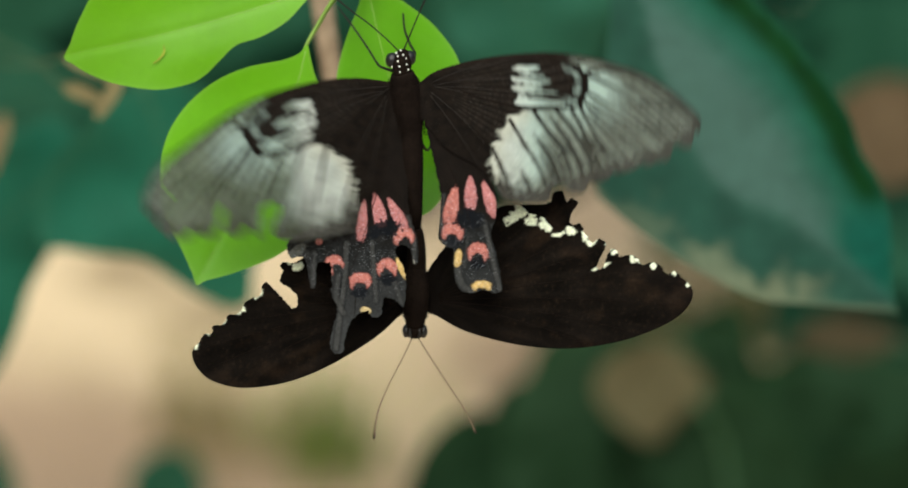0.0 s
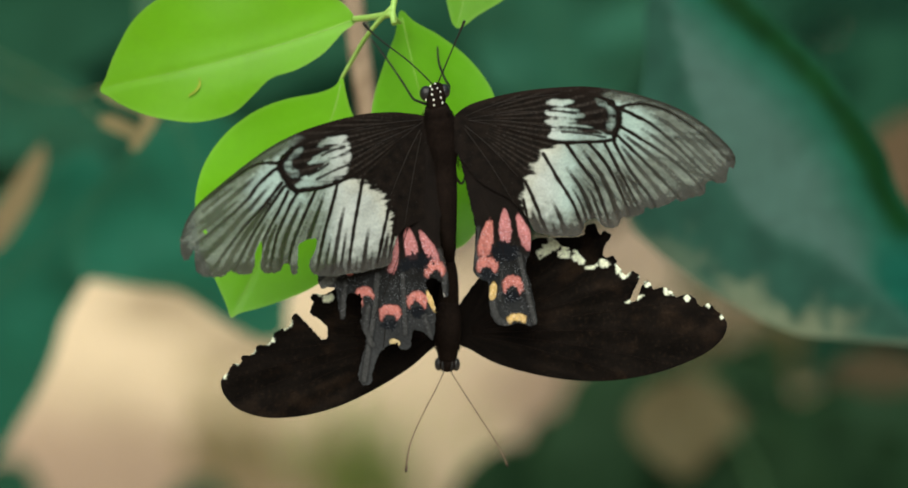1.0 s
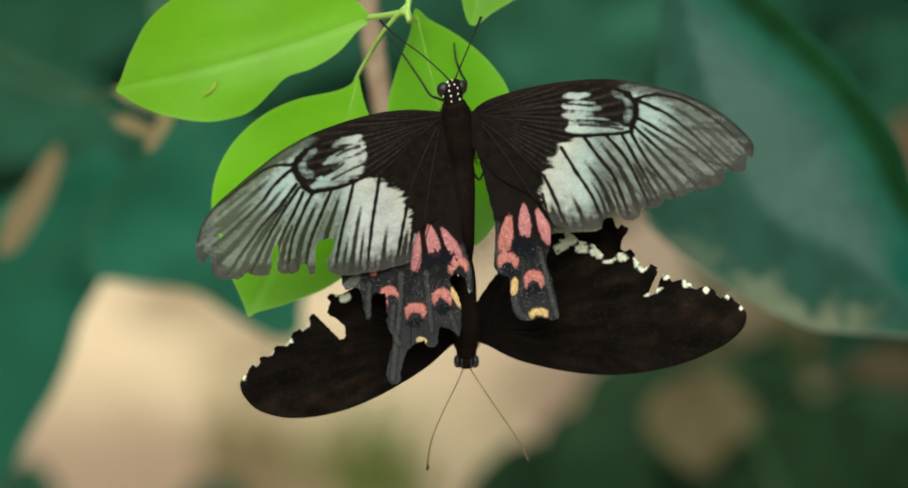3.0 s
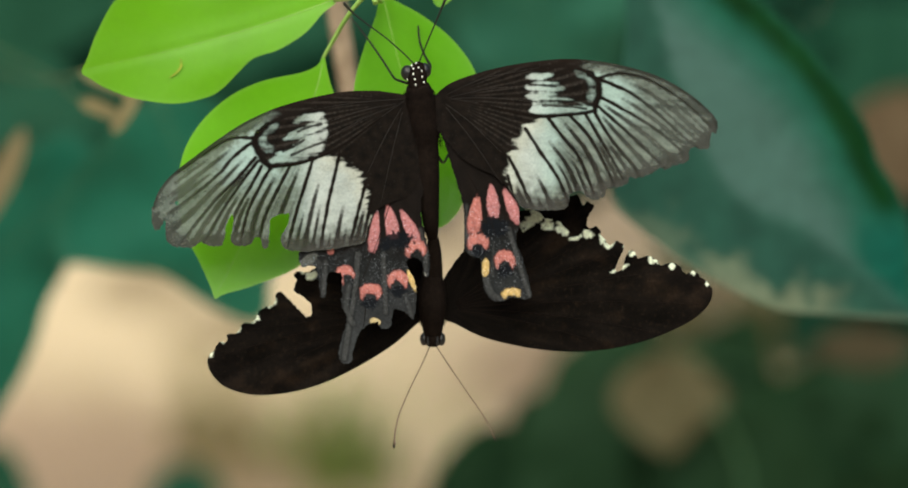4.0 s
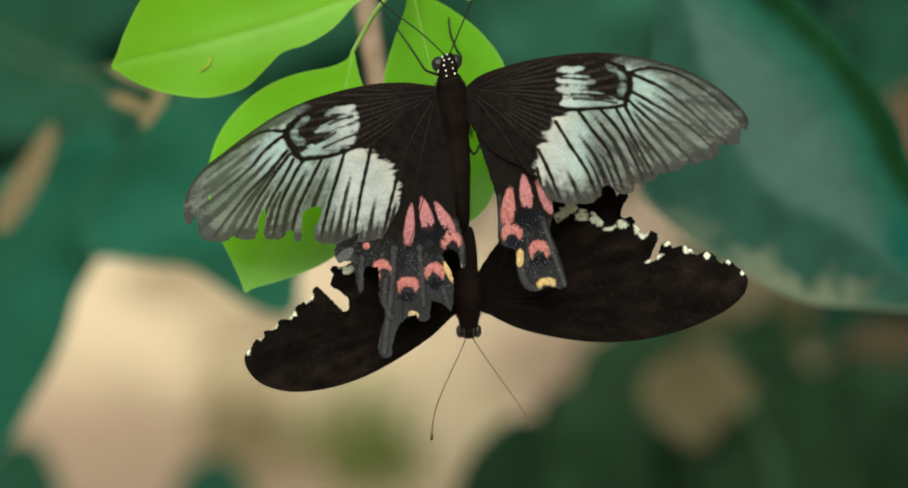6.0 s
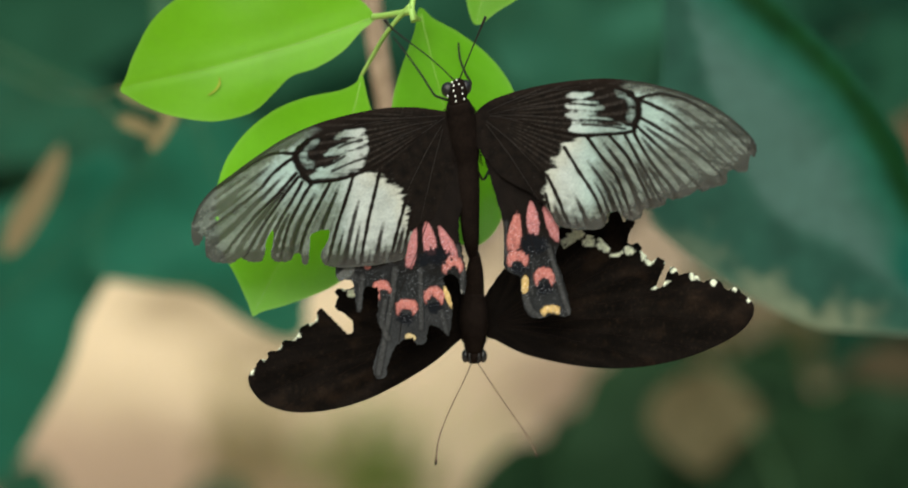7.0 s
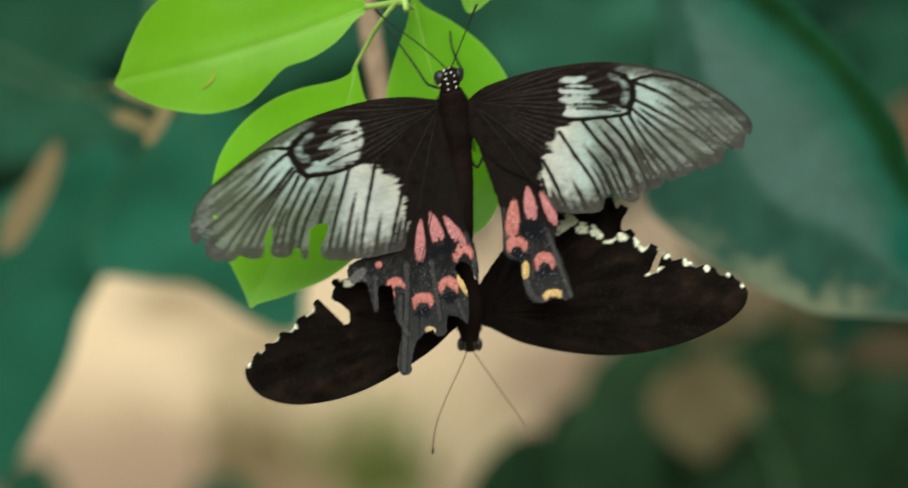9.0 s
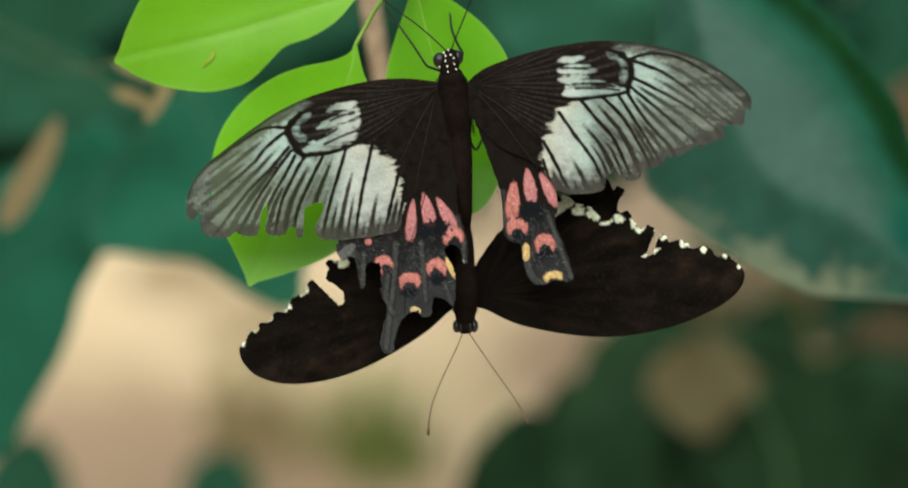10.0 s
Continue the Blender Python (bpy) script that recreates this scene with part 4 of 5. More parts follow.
right_hind = wing("hind_wing", female, FEMALE_HOME, ROOT_RH, [
    (-0.6, 23.3), (0.6, 19.1), (2.8, 12.1), (4.0, 7.6), (4.1, 2.6), (4.3, 0.5), (5.6, -0.7), (6.9, -1.0), (7.2, -4.1), (8.0, -7.1), (9.4, -8.2), (11.0, -8.2), (12.0, -7.7), (13.2, -7.6), (14.4, -8.0),
    (15.7, -7.3), (15.1, -4.1), (14.0, -0.4), (13.0, 2.3), (13.6, 4.9), (13.4, 8.6), (12.1, 12.1), (9.6, 15.9), (6.1, 19.9), (1.6, 23.3)], 0.2,
    hind_tint(RH_MARKS, ROOT_RH, 0.75, 9.5, 18.5, [([(902, 379), (920, 440), (938, 494)], 0.45, 0.9), ([(829, 340), (830, 400), (836, 423)], 0.35, 0.8), ([(862, 462), (872, 490), (890, 502)], 0.6, 0.7), ([(876, 400), (874, 460)], 0.3, 0.5)],
              [(876, 377, 2.5, 1.8), (851, 419, 1.4, 1.0), (896, 452, 1.4, 1.0)]), HIND_SCALES, -1, 0.75, rest=9.5, arch=0.3, fray=0.10,
    label="black hind wing with red and yellow spots")



def hind_veins(ob, root, ends):
    """Fine raised veins that run from the root of a hind wing to its edge."""
    ring = wing_ring(ob)
    for e, begin, stop in ends:
        tip = np.array(e) - np.array(root)
        xy = np.linspace(begin, stop, 24)[:, None] * tip + np.c_[0.5 * np.sin(np.linspace(0, math.pi, 24)), np.zeros(24)]
        held = inside(xy, ring)
        xy = xy[:len(xy) if held.all() else max(int(np.argmin(held)) - 1, 0)]
        if len(xy) > 3:
            part("vein", tube(np.c_[xy, bent(xy, 45, 0.3) + 0.05] * MM, [0.00009, 0.00007, 0.00005], 0.0015, 5), FUR, ob)


hind_veins(left_hind[0], ROOT_LH, [((-17.9, -2.4), 0.4, 1.0), ((-14.3, -7.9), 0.3, 1.0), ((-14.4, -17.9), 0.8, 1.0)])
hind_veins(right_hind[0], ROOT_RH, [((14.1, -6.9), 0.3, 0.68)])
MALE_HOME, MALE_DEEP = (-1.4, -7.9), -8.0
FAR = 1 - MALE_DEEP / 444.6
male = thing("butterfly", BOUGH @ Matrix.Translation((MALE_HOME[0] * MM * FAR, MALE_HOME[1] * MM * FAR, MALE_DEEP * MM)),
             "brown-black butterfly with white-flecked ragged wing edges, hanging head down", "butterfly", "mating butterflies")


def male_body():
    def at(u, z=0.0):
        return ((u[0] - MALE_HOME[0]) * MM * FAR, (u[1] - MALE_HOME[1]) * MM * FAR, z * MM)
    part("thorax", tube([at((-1.6, -4.1), 1), at((-1.6, -6.9), 1.5), at((-1.6, -10.4), 1.5), at((-1.5, -12.9), 1.0), at((-1.5, -14.1), 0.5)],
                        [0.0016, 0.0024, 0.0025, 0.0021, 0.0016], 0.0008, 18), FUR, male)
    part("abdomen", tube([at((-1.6, -4.7), 1), at((-1.5, -1.9), 2), at((-1.4, 0.6), 3), at((-1.4, 2.6), 4)], [0.0019, 0.0017, 0.0014, 0.0008], 0.0008, 16), FUR, male)
    head = part("head", ball(at((-1.5, -14.9), 0.6), (0.0018, 0.0016, 0.0014)), FUR, male)
    for u in ((-3.0, -15.1), (0.0, -15.1)):
        part("eye", ball(at(u, 0.5), (0.00072, 0.0012, 0.0010)), EYE, head)
    for u in ((-2.3, -14.4), (-0.7, -14.4)):
        part("palp", ball(at((u[0], u[1] - 0.9), 1.5), (0.00028, 0.0011, 0.0004)), EYE, head)
    for pts in ([(-2.0, -16.3), (-3.2, -19.1), (-5.3, -23.4), (-7.2, -27.9), (-7.9, -30.9), (-8.1, -33.2)], [(-0.9, -16.3), (0.8, -18.9), (3.8, -23.3), (6.8, -27.6), (8.4, -30.3), (9.2, -32.0)]):
        part("antenna", tube([at(p, 0.6 + 0.4 * i) for i, p in enumerate(pts)], [0.00010] * 4 + [0.00013, 0.00016], 0.0008, 7), PALE_HORN, head, "thin brown antenna")
        part("antenna_club", tube([at(p, 2.3) for p in (np.array(pts[-1]) * 0.7 + np.array(pts[-2]) * 0.3, np.array(pts[-1]), np.array(pts[-1]) * 1.25 - np.array(pts[-2]) * 0.25)], [0.00016, 0.00028, 0.00016], 0.0003, 8), BROWN_VEIN, head, "dark club at the tip")


male_body()
fur([o for o in male.children if o.name.startswith("thorax")][0], [((u[0] - MALE_HOME[0]) * MM * FAR, (u[1] - MALE_HOME[1]) * MM * FAR, z * MM) for u, z in (((-1.5, -13.1), 1.0), ((-1.6, -9.9), 1.5), ((-1.6, -5.4), 1.2))],
    0.0021, 0.0023, 700, 0.0015, 4)


def male_tint(root, flecks):
    at = spread([f[:2] for f in flecks], root, MALE_DEEP, REST) if flecks else []

    def tint(xy):
        fine = grain(xy, 1.6, 2, 3.0)
        ang, r = np.arctan2(xy[:, 1], np.abs(xy[:, 0])), np.hypot(*xy.T)
        rough = grain(np.c_[ang * 9.0, r * 0.16], 1.0, 4, 7.0) + 0.5 * grain(xy, 0.12, 2, 2.0)
        ray = np.abs(((ang * 7.5 + 0.2 * np.sin(r * 0.2)) % 1.0) - 0.5)
        c = np.array((0.0045, 0.0034, 0.0028)) * np.clip(1 + 0.75 * rough + 0.35 * smooth(0.25, 0.05, ray) * smooth(8, 20, r), 0.55, 3)[:, None]
        c = c + np.array((0.007, 0.0048, 0.0034)) * (smooth(0.25, 0.7, fine) * smooth(6, 16, r))[:, None] + np.array((0.0085, 0.0050, 0.0030)) * (smooth(0.05, 0.75, grain(np.c_[ang * 5.0, r * 0.10], 1.0, 3, 12.0) + 0.5 * grain(xy, 0.3, 3, 4.0)) * smooth(8, 24, r))[:, None]
        ivory = np.array((0.80, 0.88, 0.70))
        for (x, y, a, b, tilt), home in zip(flecks, at):
            t = radians(tilt)
            d = xy - home
            u, v = d[:, 0] * math.cos(t) + d[:, 1] * math.sin(t), -d[:, 0] * math.sin(t) + d[:, 1] * math.cos(t)
            m = smooth(1.12, 0.9, np.cbrt(np.abs(u / a) ** 3 + np.abs(v / b) ** 3) + 0.55 * fine)[:, None]
            c = c * (1 - m) + ivory * m
        return np.c_[np.clip(c, 0, 1), np.ones(len(xy))]
    return tint


ROOT_LM, ROOT_RM = (-3.6, -9.9), (0.8, -9.9)
L_FLECKS = [(*c, *rest) for c, rest in zip(laid((561, 463), (546, 456), (497, 507), (490, 513), (467, 535), (460, 541), (433, 556), (409, 577), (387, 600)),
            ((1.0, 0.6, 15), (0.3, 0.5, 0), (0.45, 0.6, 20), (0.5, 0.3, 30), (0.45, 0.5, 20), (0.5, 0.25, 10), (0.7, 0.4, 25), (0.5, 0.3, 35), (0.25, 0.45, -20)))]
R_FLECKS = [(*c, *rest) for c, rest in zip(laid((938, 369), (955, 358), (966, 375), (990, 379), (996, 387), (1013, 399), (1036, 391), (1061, 401), (1072, 411), (1102, 417), (1090, 452), (1113, 426), (1143, 436), (1153, 440), (1180, 448), (1216, 460), (1241, 479)),
            ((2.1, 0.8, 38), (1.7, 1.0, 10), (1.0, 1.0, 0), (0.85, 1.15, -25), (0.6, 0.7, 10), (1.1, 0.3, 12), (0.75, 0.9, 20), (0.5, 0.8, 10), (0.9, 0.55, 5), (0.35, 0.6, 15), (1.5, 0.25, 25), (0.55, 0.45, 40), (0.35, 0.6, 10), (0.7, 0.35, 5), (0.55, 0.55, 30), (0.3, 0.4, 20), (0.28, 0.5, 25)))]
male_left = wing("fore_wing", male, MALE_HOME, ROOT_LM, np.vstack([laid(
    (758, 500), (752, 535), (735, 552), (700, 583), (640, 621), (580, 650), (520, 667), (460, 671), (412, 658), (387, 634), (380, 613), (384, 602), (393, 592), (400, 580), (413, 578), (416, 566), (430, 564), (438, 555), (443, 546), (456, 545), (466, 538),
    (471, 524), (481, 518)), laid((493, 514), (500, 505), (499, 497), (508, 489), (514, 495), (526, 507), (541, 523), (553, 534), (561, 529), (562, 515), (553, 503), (543, 496), (533, 490), (532, 478), (537, 470), (532, 462), (539, 455), (556, 456), (590, 440), (650, 430), (720, 450))]),
    0.3, male_tint(ROOT_LM, L_FLECKS), BLACK_SCALES, 1, 0.0, MALE_DEEP, fray=0.14,
    label="black fore wing with ivory flecks on its torn edge", worn=lambda p: p[:, 1] > 0.25 * p[:, 0] + 1.2)
male_right = wing("fore_wing", male, MALE_HOME, ROOT_RM, [
    (-0.2, -7.9), (0.4, -11.5), (2.2, -12.4), (7.6, -15.0), (16.6, -17.0), (25.6, -17.4), (34.6, -15.8), (42.1, -12.7), (45.6, -9.9), (46.6, -7.5), (46.0, -5.9), (44.4, -4.5), (43.2, -3.5), (42.0, -4.1), (40.6, -2.5), (39.2, -2.1), (37.8, -2.7), (36.8, -1.5),
    (35.2, -0.9), (33.8, -1.3), (33.0, 0.0), (32.0, -0.3), (31.0, -3.1), (29.8, -3.5), (30.4, -1.5), (31.4, 0.7), (30.0, 1.7), (29.0, 0.9), (27.8, 2.3), (26.6, 3.3), (24.6, 3.7), (23.2, 2.5), (21.6, 3.7), (19.8, 5.3), (17.8, 5.7), (16.4, 6.9), (13.6, 6.9),
    (9.6, 4.9), (5.8, 2.3), (2.8, -1.9)], 0.3, male_tint(ROOT_RM, R_FLECKS), BLACK_SCALES, -1, 0.0, MALE_DEEP, fray=0.12,
    label="black fore wing with a row of ivory flecks along its ragged edge", worn=lambda p: p[:, 1] > 0.065 * p[:, 0] + 0.5)
male_left_hind = wing("hind_wing", male, MALE_HOME, ROOT_LM, [
    (-2.6, -4.9), (-3.4, -8.9), (-8.4, -9.9), (-14.4, -8.9), (-19.4, -7.9), (-20.6, -4.9), (-18.4, -1.9), (-13.4, 2.1), (-6.4, 1.6), (-2.6, -0.9)], 0.5,
    male_tint(ROOT_LM, []), BLACK_SCALES, 1, -1.2, MALE_DEEP, fray=0.1, label="black hind wing")
male_right_hind = wing("hind_wing", male, MALE_HOME, ROOT_RM, [
    (-0.2, -6.9), (1.6, -9.9), (11.6, -7.9), (21.6, -1.9), (27.2, 2.9), (26.8, 4.1), (25.0, 4.1), (25.2, 5.9), (26.2, 7.5), (25.2, 8.5), (24.2, 7.9), (23.4, 9.6), (21.8, 9.1), (21.6, 7.7), (20.1, 7.3), (15.6, 6.9),
    (9.6, 4.9), (5.6, 2.1), (1.6, -2.9)], 0.4, male_tint(ROOT_RM, []), BLACK_SCALES, -1, -1.2, MALE_DEEP, fray=0.12, label="black hind wing with a ragged lobe")


def male_veins(ob, lo, hi):
    """Fine raised veins that fan out from the root of a black wing."""
    ring = wing_ring(ob)
    for k in range(8):
        a = radians(lo + (hi - lo) * k / 7)
        r = np.arange(2.0, 48.0, 1.0)
        xy = np.c_[r * np.cos(a + 0.004 * (k - 3.5) * r * 0.3), r * np.sin(a + 0.004 * (k - 3.5) * r * 0.3)]
        held = inside(xy, ring)
        xy = xy[:len(xy) if held.all() else max(int(np.argmin(held)) - 1, 0)]
        if len(xy) > 3:
            part("vein", tube(np.c_[xy, bent(xy, 45) + 0.05] * MM, [0.00008, 0.00007, 0.00004], 0.0015, 5), FUR, ob)


male_veins(male_left[0], 172, 196)
male_veins(male_right[0], -6, 34)


# ---- undergrowth behind the sprig ----
def stalked(name, ring, rib, depth_z, slope, colour, rib_colour, foot, bow, label, cup=0.03, wave=2.0, curl=None, mat=None, category="plant", thick=0.8, stalk=0.0028, step=4.0, marks=None):
    """One broad leaf on a stalk that stands in the ground. ring and rib in mm at the leaf's own distance."""
    ring, rib = np.array(ring), np.array(rib)
    plant = thing(name, BOUGH, label, category)
    home = rib[0]

    def droop(xy):
        z = slope[0] * xy[:, 0] + slope[1] * xy[:, 1]
        return z + (curl(xy) if curl else 0.0)

    me = leaf_blade(ring - home, rib - home, colour, rib_colour, cup, wave, droop, step=step, thick=thick, gap=16.0, seed=float(home[0]), marks=marks)
    v = np.empty(len(me.vertices) * 3)
    me.vertices.foreach_get("co", v)
    v = v.reshape(-1, 3)
    v[:, :2] = (v[:, :2] + home * MM) * (1 - v[:, 2:] / (0.4446 - depth_z)) - home * MM
    me.vertices.foreach_set("co", v.ravel())
    me.update()
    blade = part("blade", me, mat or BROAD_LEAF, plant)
    blade.matrix_basis = Matrix.Translation((home[0] * MM, home[1] * MM, depth_z))
    if mat is not GREY_LEAF:
        r = RIBS[me.name] * MM
        r[:, :2] = (r[:, :2] + home * MM) * (1 - r[:, 2:] / (0.4446 - depth_z)) - home * MM
        part("midrib", tube(r[::3], [stalk * 0.10, stalk * 0.07, stalk * 0.03], 0.01, 6), BARK if mat is DRY_LEAF else STALK, blade)
    start = Vector((home[0] * MM, home[1] * MM, depth_z))
    way = [start, *(Vector(b) for b in bow), BOUGH.inverted() @ Vector(foot)]
    part("stalk", tube(way, [stalk * 0.7, stalk, stalk * 1.4, stalk * 1.8], 0.02, 10), STALK, plant)
    return plant


# the large leaf is 0.56 m from the camera, so its drawing in the sprig's plane grows by that share
LEAF_AT = 0.56 / 0.4446
LEAF_HOME = laid((1180, -150))[0] * LEAF_AT
MARGIN_PTS = laid((1225, -110), (1340, -8), (1408, 58), (1458, 118), (1493, 168), (1517, 205), (1537, 265), (1568, 314), (1586, 377), (1591, 439), (1592, 501), (1602, 550)) * LEAF_AT
LOWER_PTS = laid((1078, 335), (1090, 352), (1140, 395), (1202, 439), (1264, 476), (1326, 507), (1369, 522), (1493, 532), (1596, 541)) * LEAF_AT
MARGIN, LOWER_EDGE = spline(MARGIN_PTS - LEAF_HOME, 1.0), spline(LOWER_PTS - LEAF_HOME, 1.0)
CREASE = spline(laid((1130, -100), (1200, 150), (1276, 296), (1438, 389), (1587, 513)) * LEAF_AT - LEAF_HOME, 1.0)


def sheen_paint(xy, c):
    """Paints a grey sky sheen on the blade, duller below the crease, green and dark bands free of it, a lit rim, and
    dry flecks on the lower edge.
    """
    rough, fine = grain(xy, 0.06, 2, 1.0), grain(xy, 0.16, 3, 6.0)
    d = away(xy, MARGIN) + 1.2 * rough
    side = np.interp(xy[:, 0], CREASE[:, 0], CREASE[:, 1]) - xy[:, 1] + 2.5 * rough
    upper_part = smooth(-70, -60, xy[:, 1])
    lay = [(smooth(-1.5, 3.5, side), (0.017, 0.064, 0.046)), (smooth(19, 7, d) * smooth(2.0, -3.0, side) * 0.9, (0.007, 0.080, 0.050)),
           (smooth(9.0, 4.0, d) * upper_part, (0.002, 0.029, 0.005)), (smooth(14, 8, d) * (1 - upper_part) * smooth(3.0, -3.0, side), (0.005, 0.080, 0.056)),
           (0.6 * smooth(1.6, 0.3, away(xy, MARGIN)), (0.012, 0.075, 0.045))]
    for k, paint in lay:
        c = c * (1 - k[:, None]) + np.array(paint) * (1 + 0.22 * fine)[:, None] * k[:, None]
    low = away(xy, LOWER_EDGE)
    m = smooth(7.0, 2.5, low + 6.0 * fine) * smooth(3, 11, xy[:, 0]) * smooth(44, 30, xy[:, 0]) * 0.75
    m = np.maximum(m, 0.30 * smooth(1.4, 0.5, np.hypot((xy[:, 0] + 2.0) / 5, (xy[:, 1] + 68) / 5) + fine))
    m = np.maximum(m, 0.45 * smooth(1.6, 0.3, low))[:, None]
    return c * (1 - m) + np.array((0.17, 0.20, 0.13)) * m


TEAL = (0.012, 0.115, 0.072)
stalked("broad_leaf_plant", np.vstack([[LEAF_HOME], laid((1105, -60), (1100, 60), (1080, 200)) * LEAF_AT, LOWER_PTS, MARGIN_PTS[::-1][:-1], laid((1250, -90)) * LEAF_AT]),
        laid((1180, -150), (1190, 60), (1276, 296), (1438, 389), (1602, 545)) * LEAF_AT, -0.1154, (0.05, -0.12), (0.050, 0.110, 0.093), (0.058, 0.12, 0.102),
        (0.55, 1.0, 0.0), [(0.0530, 0.1097, -0.1354), (0.1606, 0.1326, -0.1954), (0.3447, -0.0142, -0.3554)], "broad green leaf with a painted grey sheen and dry edge",
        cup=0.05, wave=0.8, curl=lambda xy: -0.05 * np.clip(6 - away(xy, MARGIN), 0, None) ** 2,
        marks=sheen_paint, mat=GREY_LEAF, step=2.0)
stalked("broad_leaf_plant", [(-80.5, 37.8), (-89.2, 27.3), (-100, 15.2), (-100.5, -1), (-93, -3), (-80.5, -4.7), (-72.9, -5.8), (-62.4, -12.7), (-51.8, -17.9), (-45.8, -16.1), (-44.9, -7.4), (-41.3, 3.2), (-33.8, 15.2), (-42.8, 30.3), (-57.9, 39.3), (-69.9, 41.6)],
        [(-74.4, 40.8), (-65.4, 18.2), (-47.3, -17.2)], -0.2254, (0.1, 0.3), TEAL, (0.05, 0.17, 0.10),
        (-0.42, 1.1, 0.0), [(-0.0841, 0.0568, -0.2554), (-0.1200, 0.1317, -0.3354), (-0.3598, 0.1540, -0.5054), (-0.5158, -0.0423, -0.6054)], "broad deep green leaf in shade")
stalked("broad_leaf_plant", [(-154.9, 0.2), (-132.9, 17), (-114, 27), (-101.4, 33), (-93.2, 25), (-93.5, 17.5), (-101.8, -3), (-107.8, -14), (-110.6, -24), (-117.5, -38), (-134, -58), (-158.1, -28.2)],
        [(-154.9, -15.6), (-129.7, -7.7), (-93.2, 25)], -0.2554, (-0.1, 0.3), (0.012, 0.115, 0.072), (0.04, 0.17, 0.11),
        (-0.5, 1.3, 0.0), [(-0.1977, -0.0327, -0.2854), (-0.3741, -0.1840, -0.6054)], "broad deep green leaf lit from above")
stalked("broad_leaf_plant", [(-223.1, 77.1), (-188.9, 77.1), (-154.7, 71.8), (-135.5, 65.4), (-123.7, 52.6), (-141.9, 44), (-165.4, 40.4), (-193.1, 38.7), (-220.9, 51.5)],
        [(-223.1, 64.3), (-171.8, 57.9), (-123.7, 52.6)], -0.5054, (0.0, 0.5), (0.020, 0.11, 0.07), (0.05, 0.18, 0.11),
        (-0.6, 1.25, 0.0), [(-0.2786, 0.0487, -0.5354), (-0.3977, -0.1131, -0.6054)], "broad dark green leaf with a soft sheen")
stalked("broad_leaf_plant", [(9.3, 115.6), (3.2, 89.3), (6.3, 71), (19.4, 59.9), (39.7, 54.9), (57.9, 60.9), (66, 77.1), (64, 97.4), (43.7, 115.6), (23.5, 121.7)],
        [(23.5, 119.6), (31.6, 85.2), (43.7, 54.9)], -0.4554, (0.1, 0.4), (0.020, 0.11, 0.07), (0.05, 0.18, 0.11),
        (0.3, 1.3, 0.0), [(0.0159, 0.1926, -0.4854), (0.1835, 0.2521, -0.5554), (0.4493, 0.0547, -0.6554)], "broad dark green leaf in shade")

for ring, rib, foot, bow in (
        ([(-213.8, -104.2), (-203.9, -86.3), (-189, -81.4), (-178.6, -93.8), (-174.2, -113.6), (-184.1, -133.3), (-203.9, -130.9)], [(-203.9, -133.3), (-194, -108.6), (-189, -81.4)], (-0.27, 1.12, 0.0), [(-0.2088, -0.1804, -0.6554)]),
        ([(-147.4, -140), (-150.3, -119.6), (-138.6, -107.9), (-124, -106.4), (-112.3, -119.6), (-112.3, -140), (-129.8, -157.6)], [(-129.8, -157.6), (-131.3, -131.3), (-132.7, -107.3)], (-0.14, 1.25, 0.0), [(-0.1264, -0.2099, -0.8354)])):
    stalked("broad_leaf_plant", ring, rib, 0.4446 - (1.1 if foot[0] < -0.2 else 1.3), (0.1, 0.3), (0.012, 0.07, 0.040), (0.03, 0.12, 0.07), foot, bow, "low dark green leaf beside pale earth")

LOW_AT = 1.3 / 0.4446
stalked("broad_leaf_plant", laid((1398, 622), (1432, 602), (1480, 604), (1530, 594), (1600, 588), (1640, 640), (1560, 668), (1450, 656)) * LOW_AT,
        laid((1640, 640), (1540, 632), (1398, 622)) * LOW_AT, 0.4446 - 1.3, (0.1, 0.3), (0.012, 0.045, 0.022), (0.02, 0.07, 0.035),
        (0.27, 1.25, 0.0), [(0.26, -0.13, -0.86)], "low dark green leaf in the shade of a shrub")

# dry withered leaves among the undergrowth
DRY = (0.27, 0.235, 0.12)
DRY_AT = 0.57 / 0.4446
stalked("withered_leaf", laid((158, 104), (200, 114), (246, 126), (264, 146), (248, 182), (222, 214), (210, 206), (226, 172), (234, 152), (200, 137), (168, 122)) * DRY_AT,
        laid((160, 108), (205, 124), (248, 138), (238, 172), (217, 208)) * DRY_AT, -0.1254, (0.3, 0.2), DRY, (0.18, 0.14, 0.07), (-0.5, 0.8, 0.0),
        [(-0.1042, 0.0433, -0.1954), (-0.1505, 0.0552, -0.2354), (-0.2503, 0.0204, -0.3054)], "curled dry yellow-brown leaf", wave=1.0, mat=DRY_LEAF, category="leaf", stalk=0.0006, step=1.5, thick=0.4)
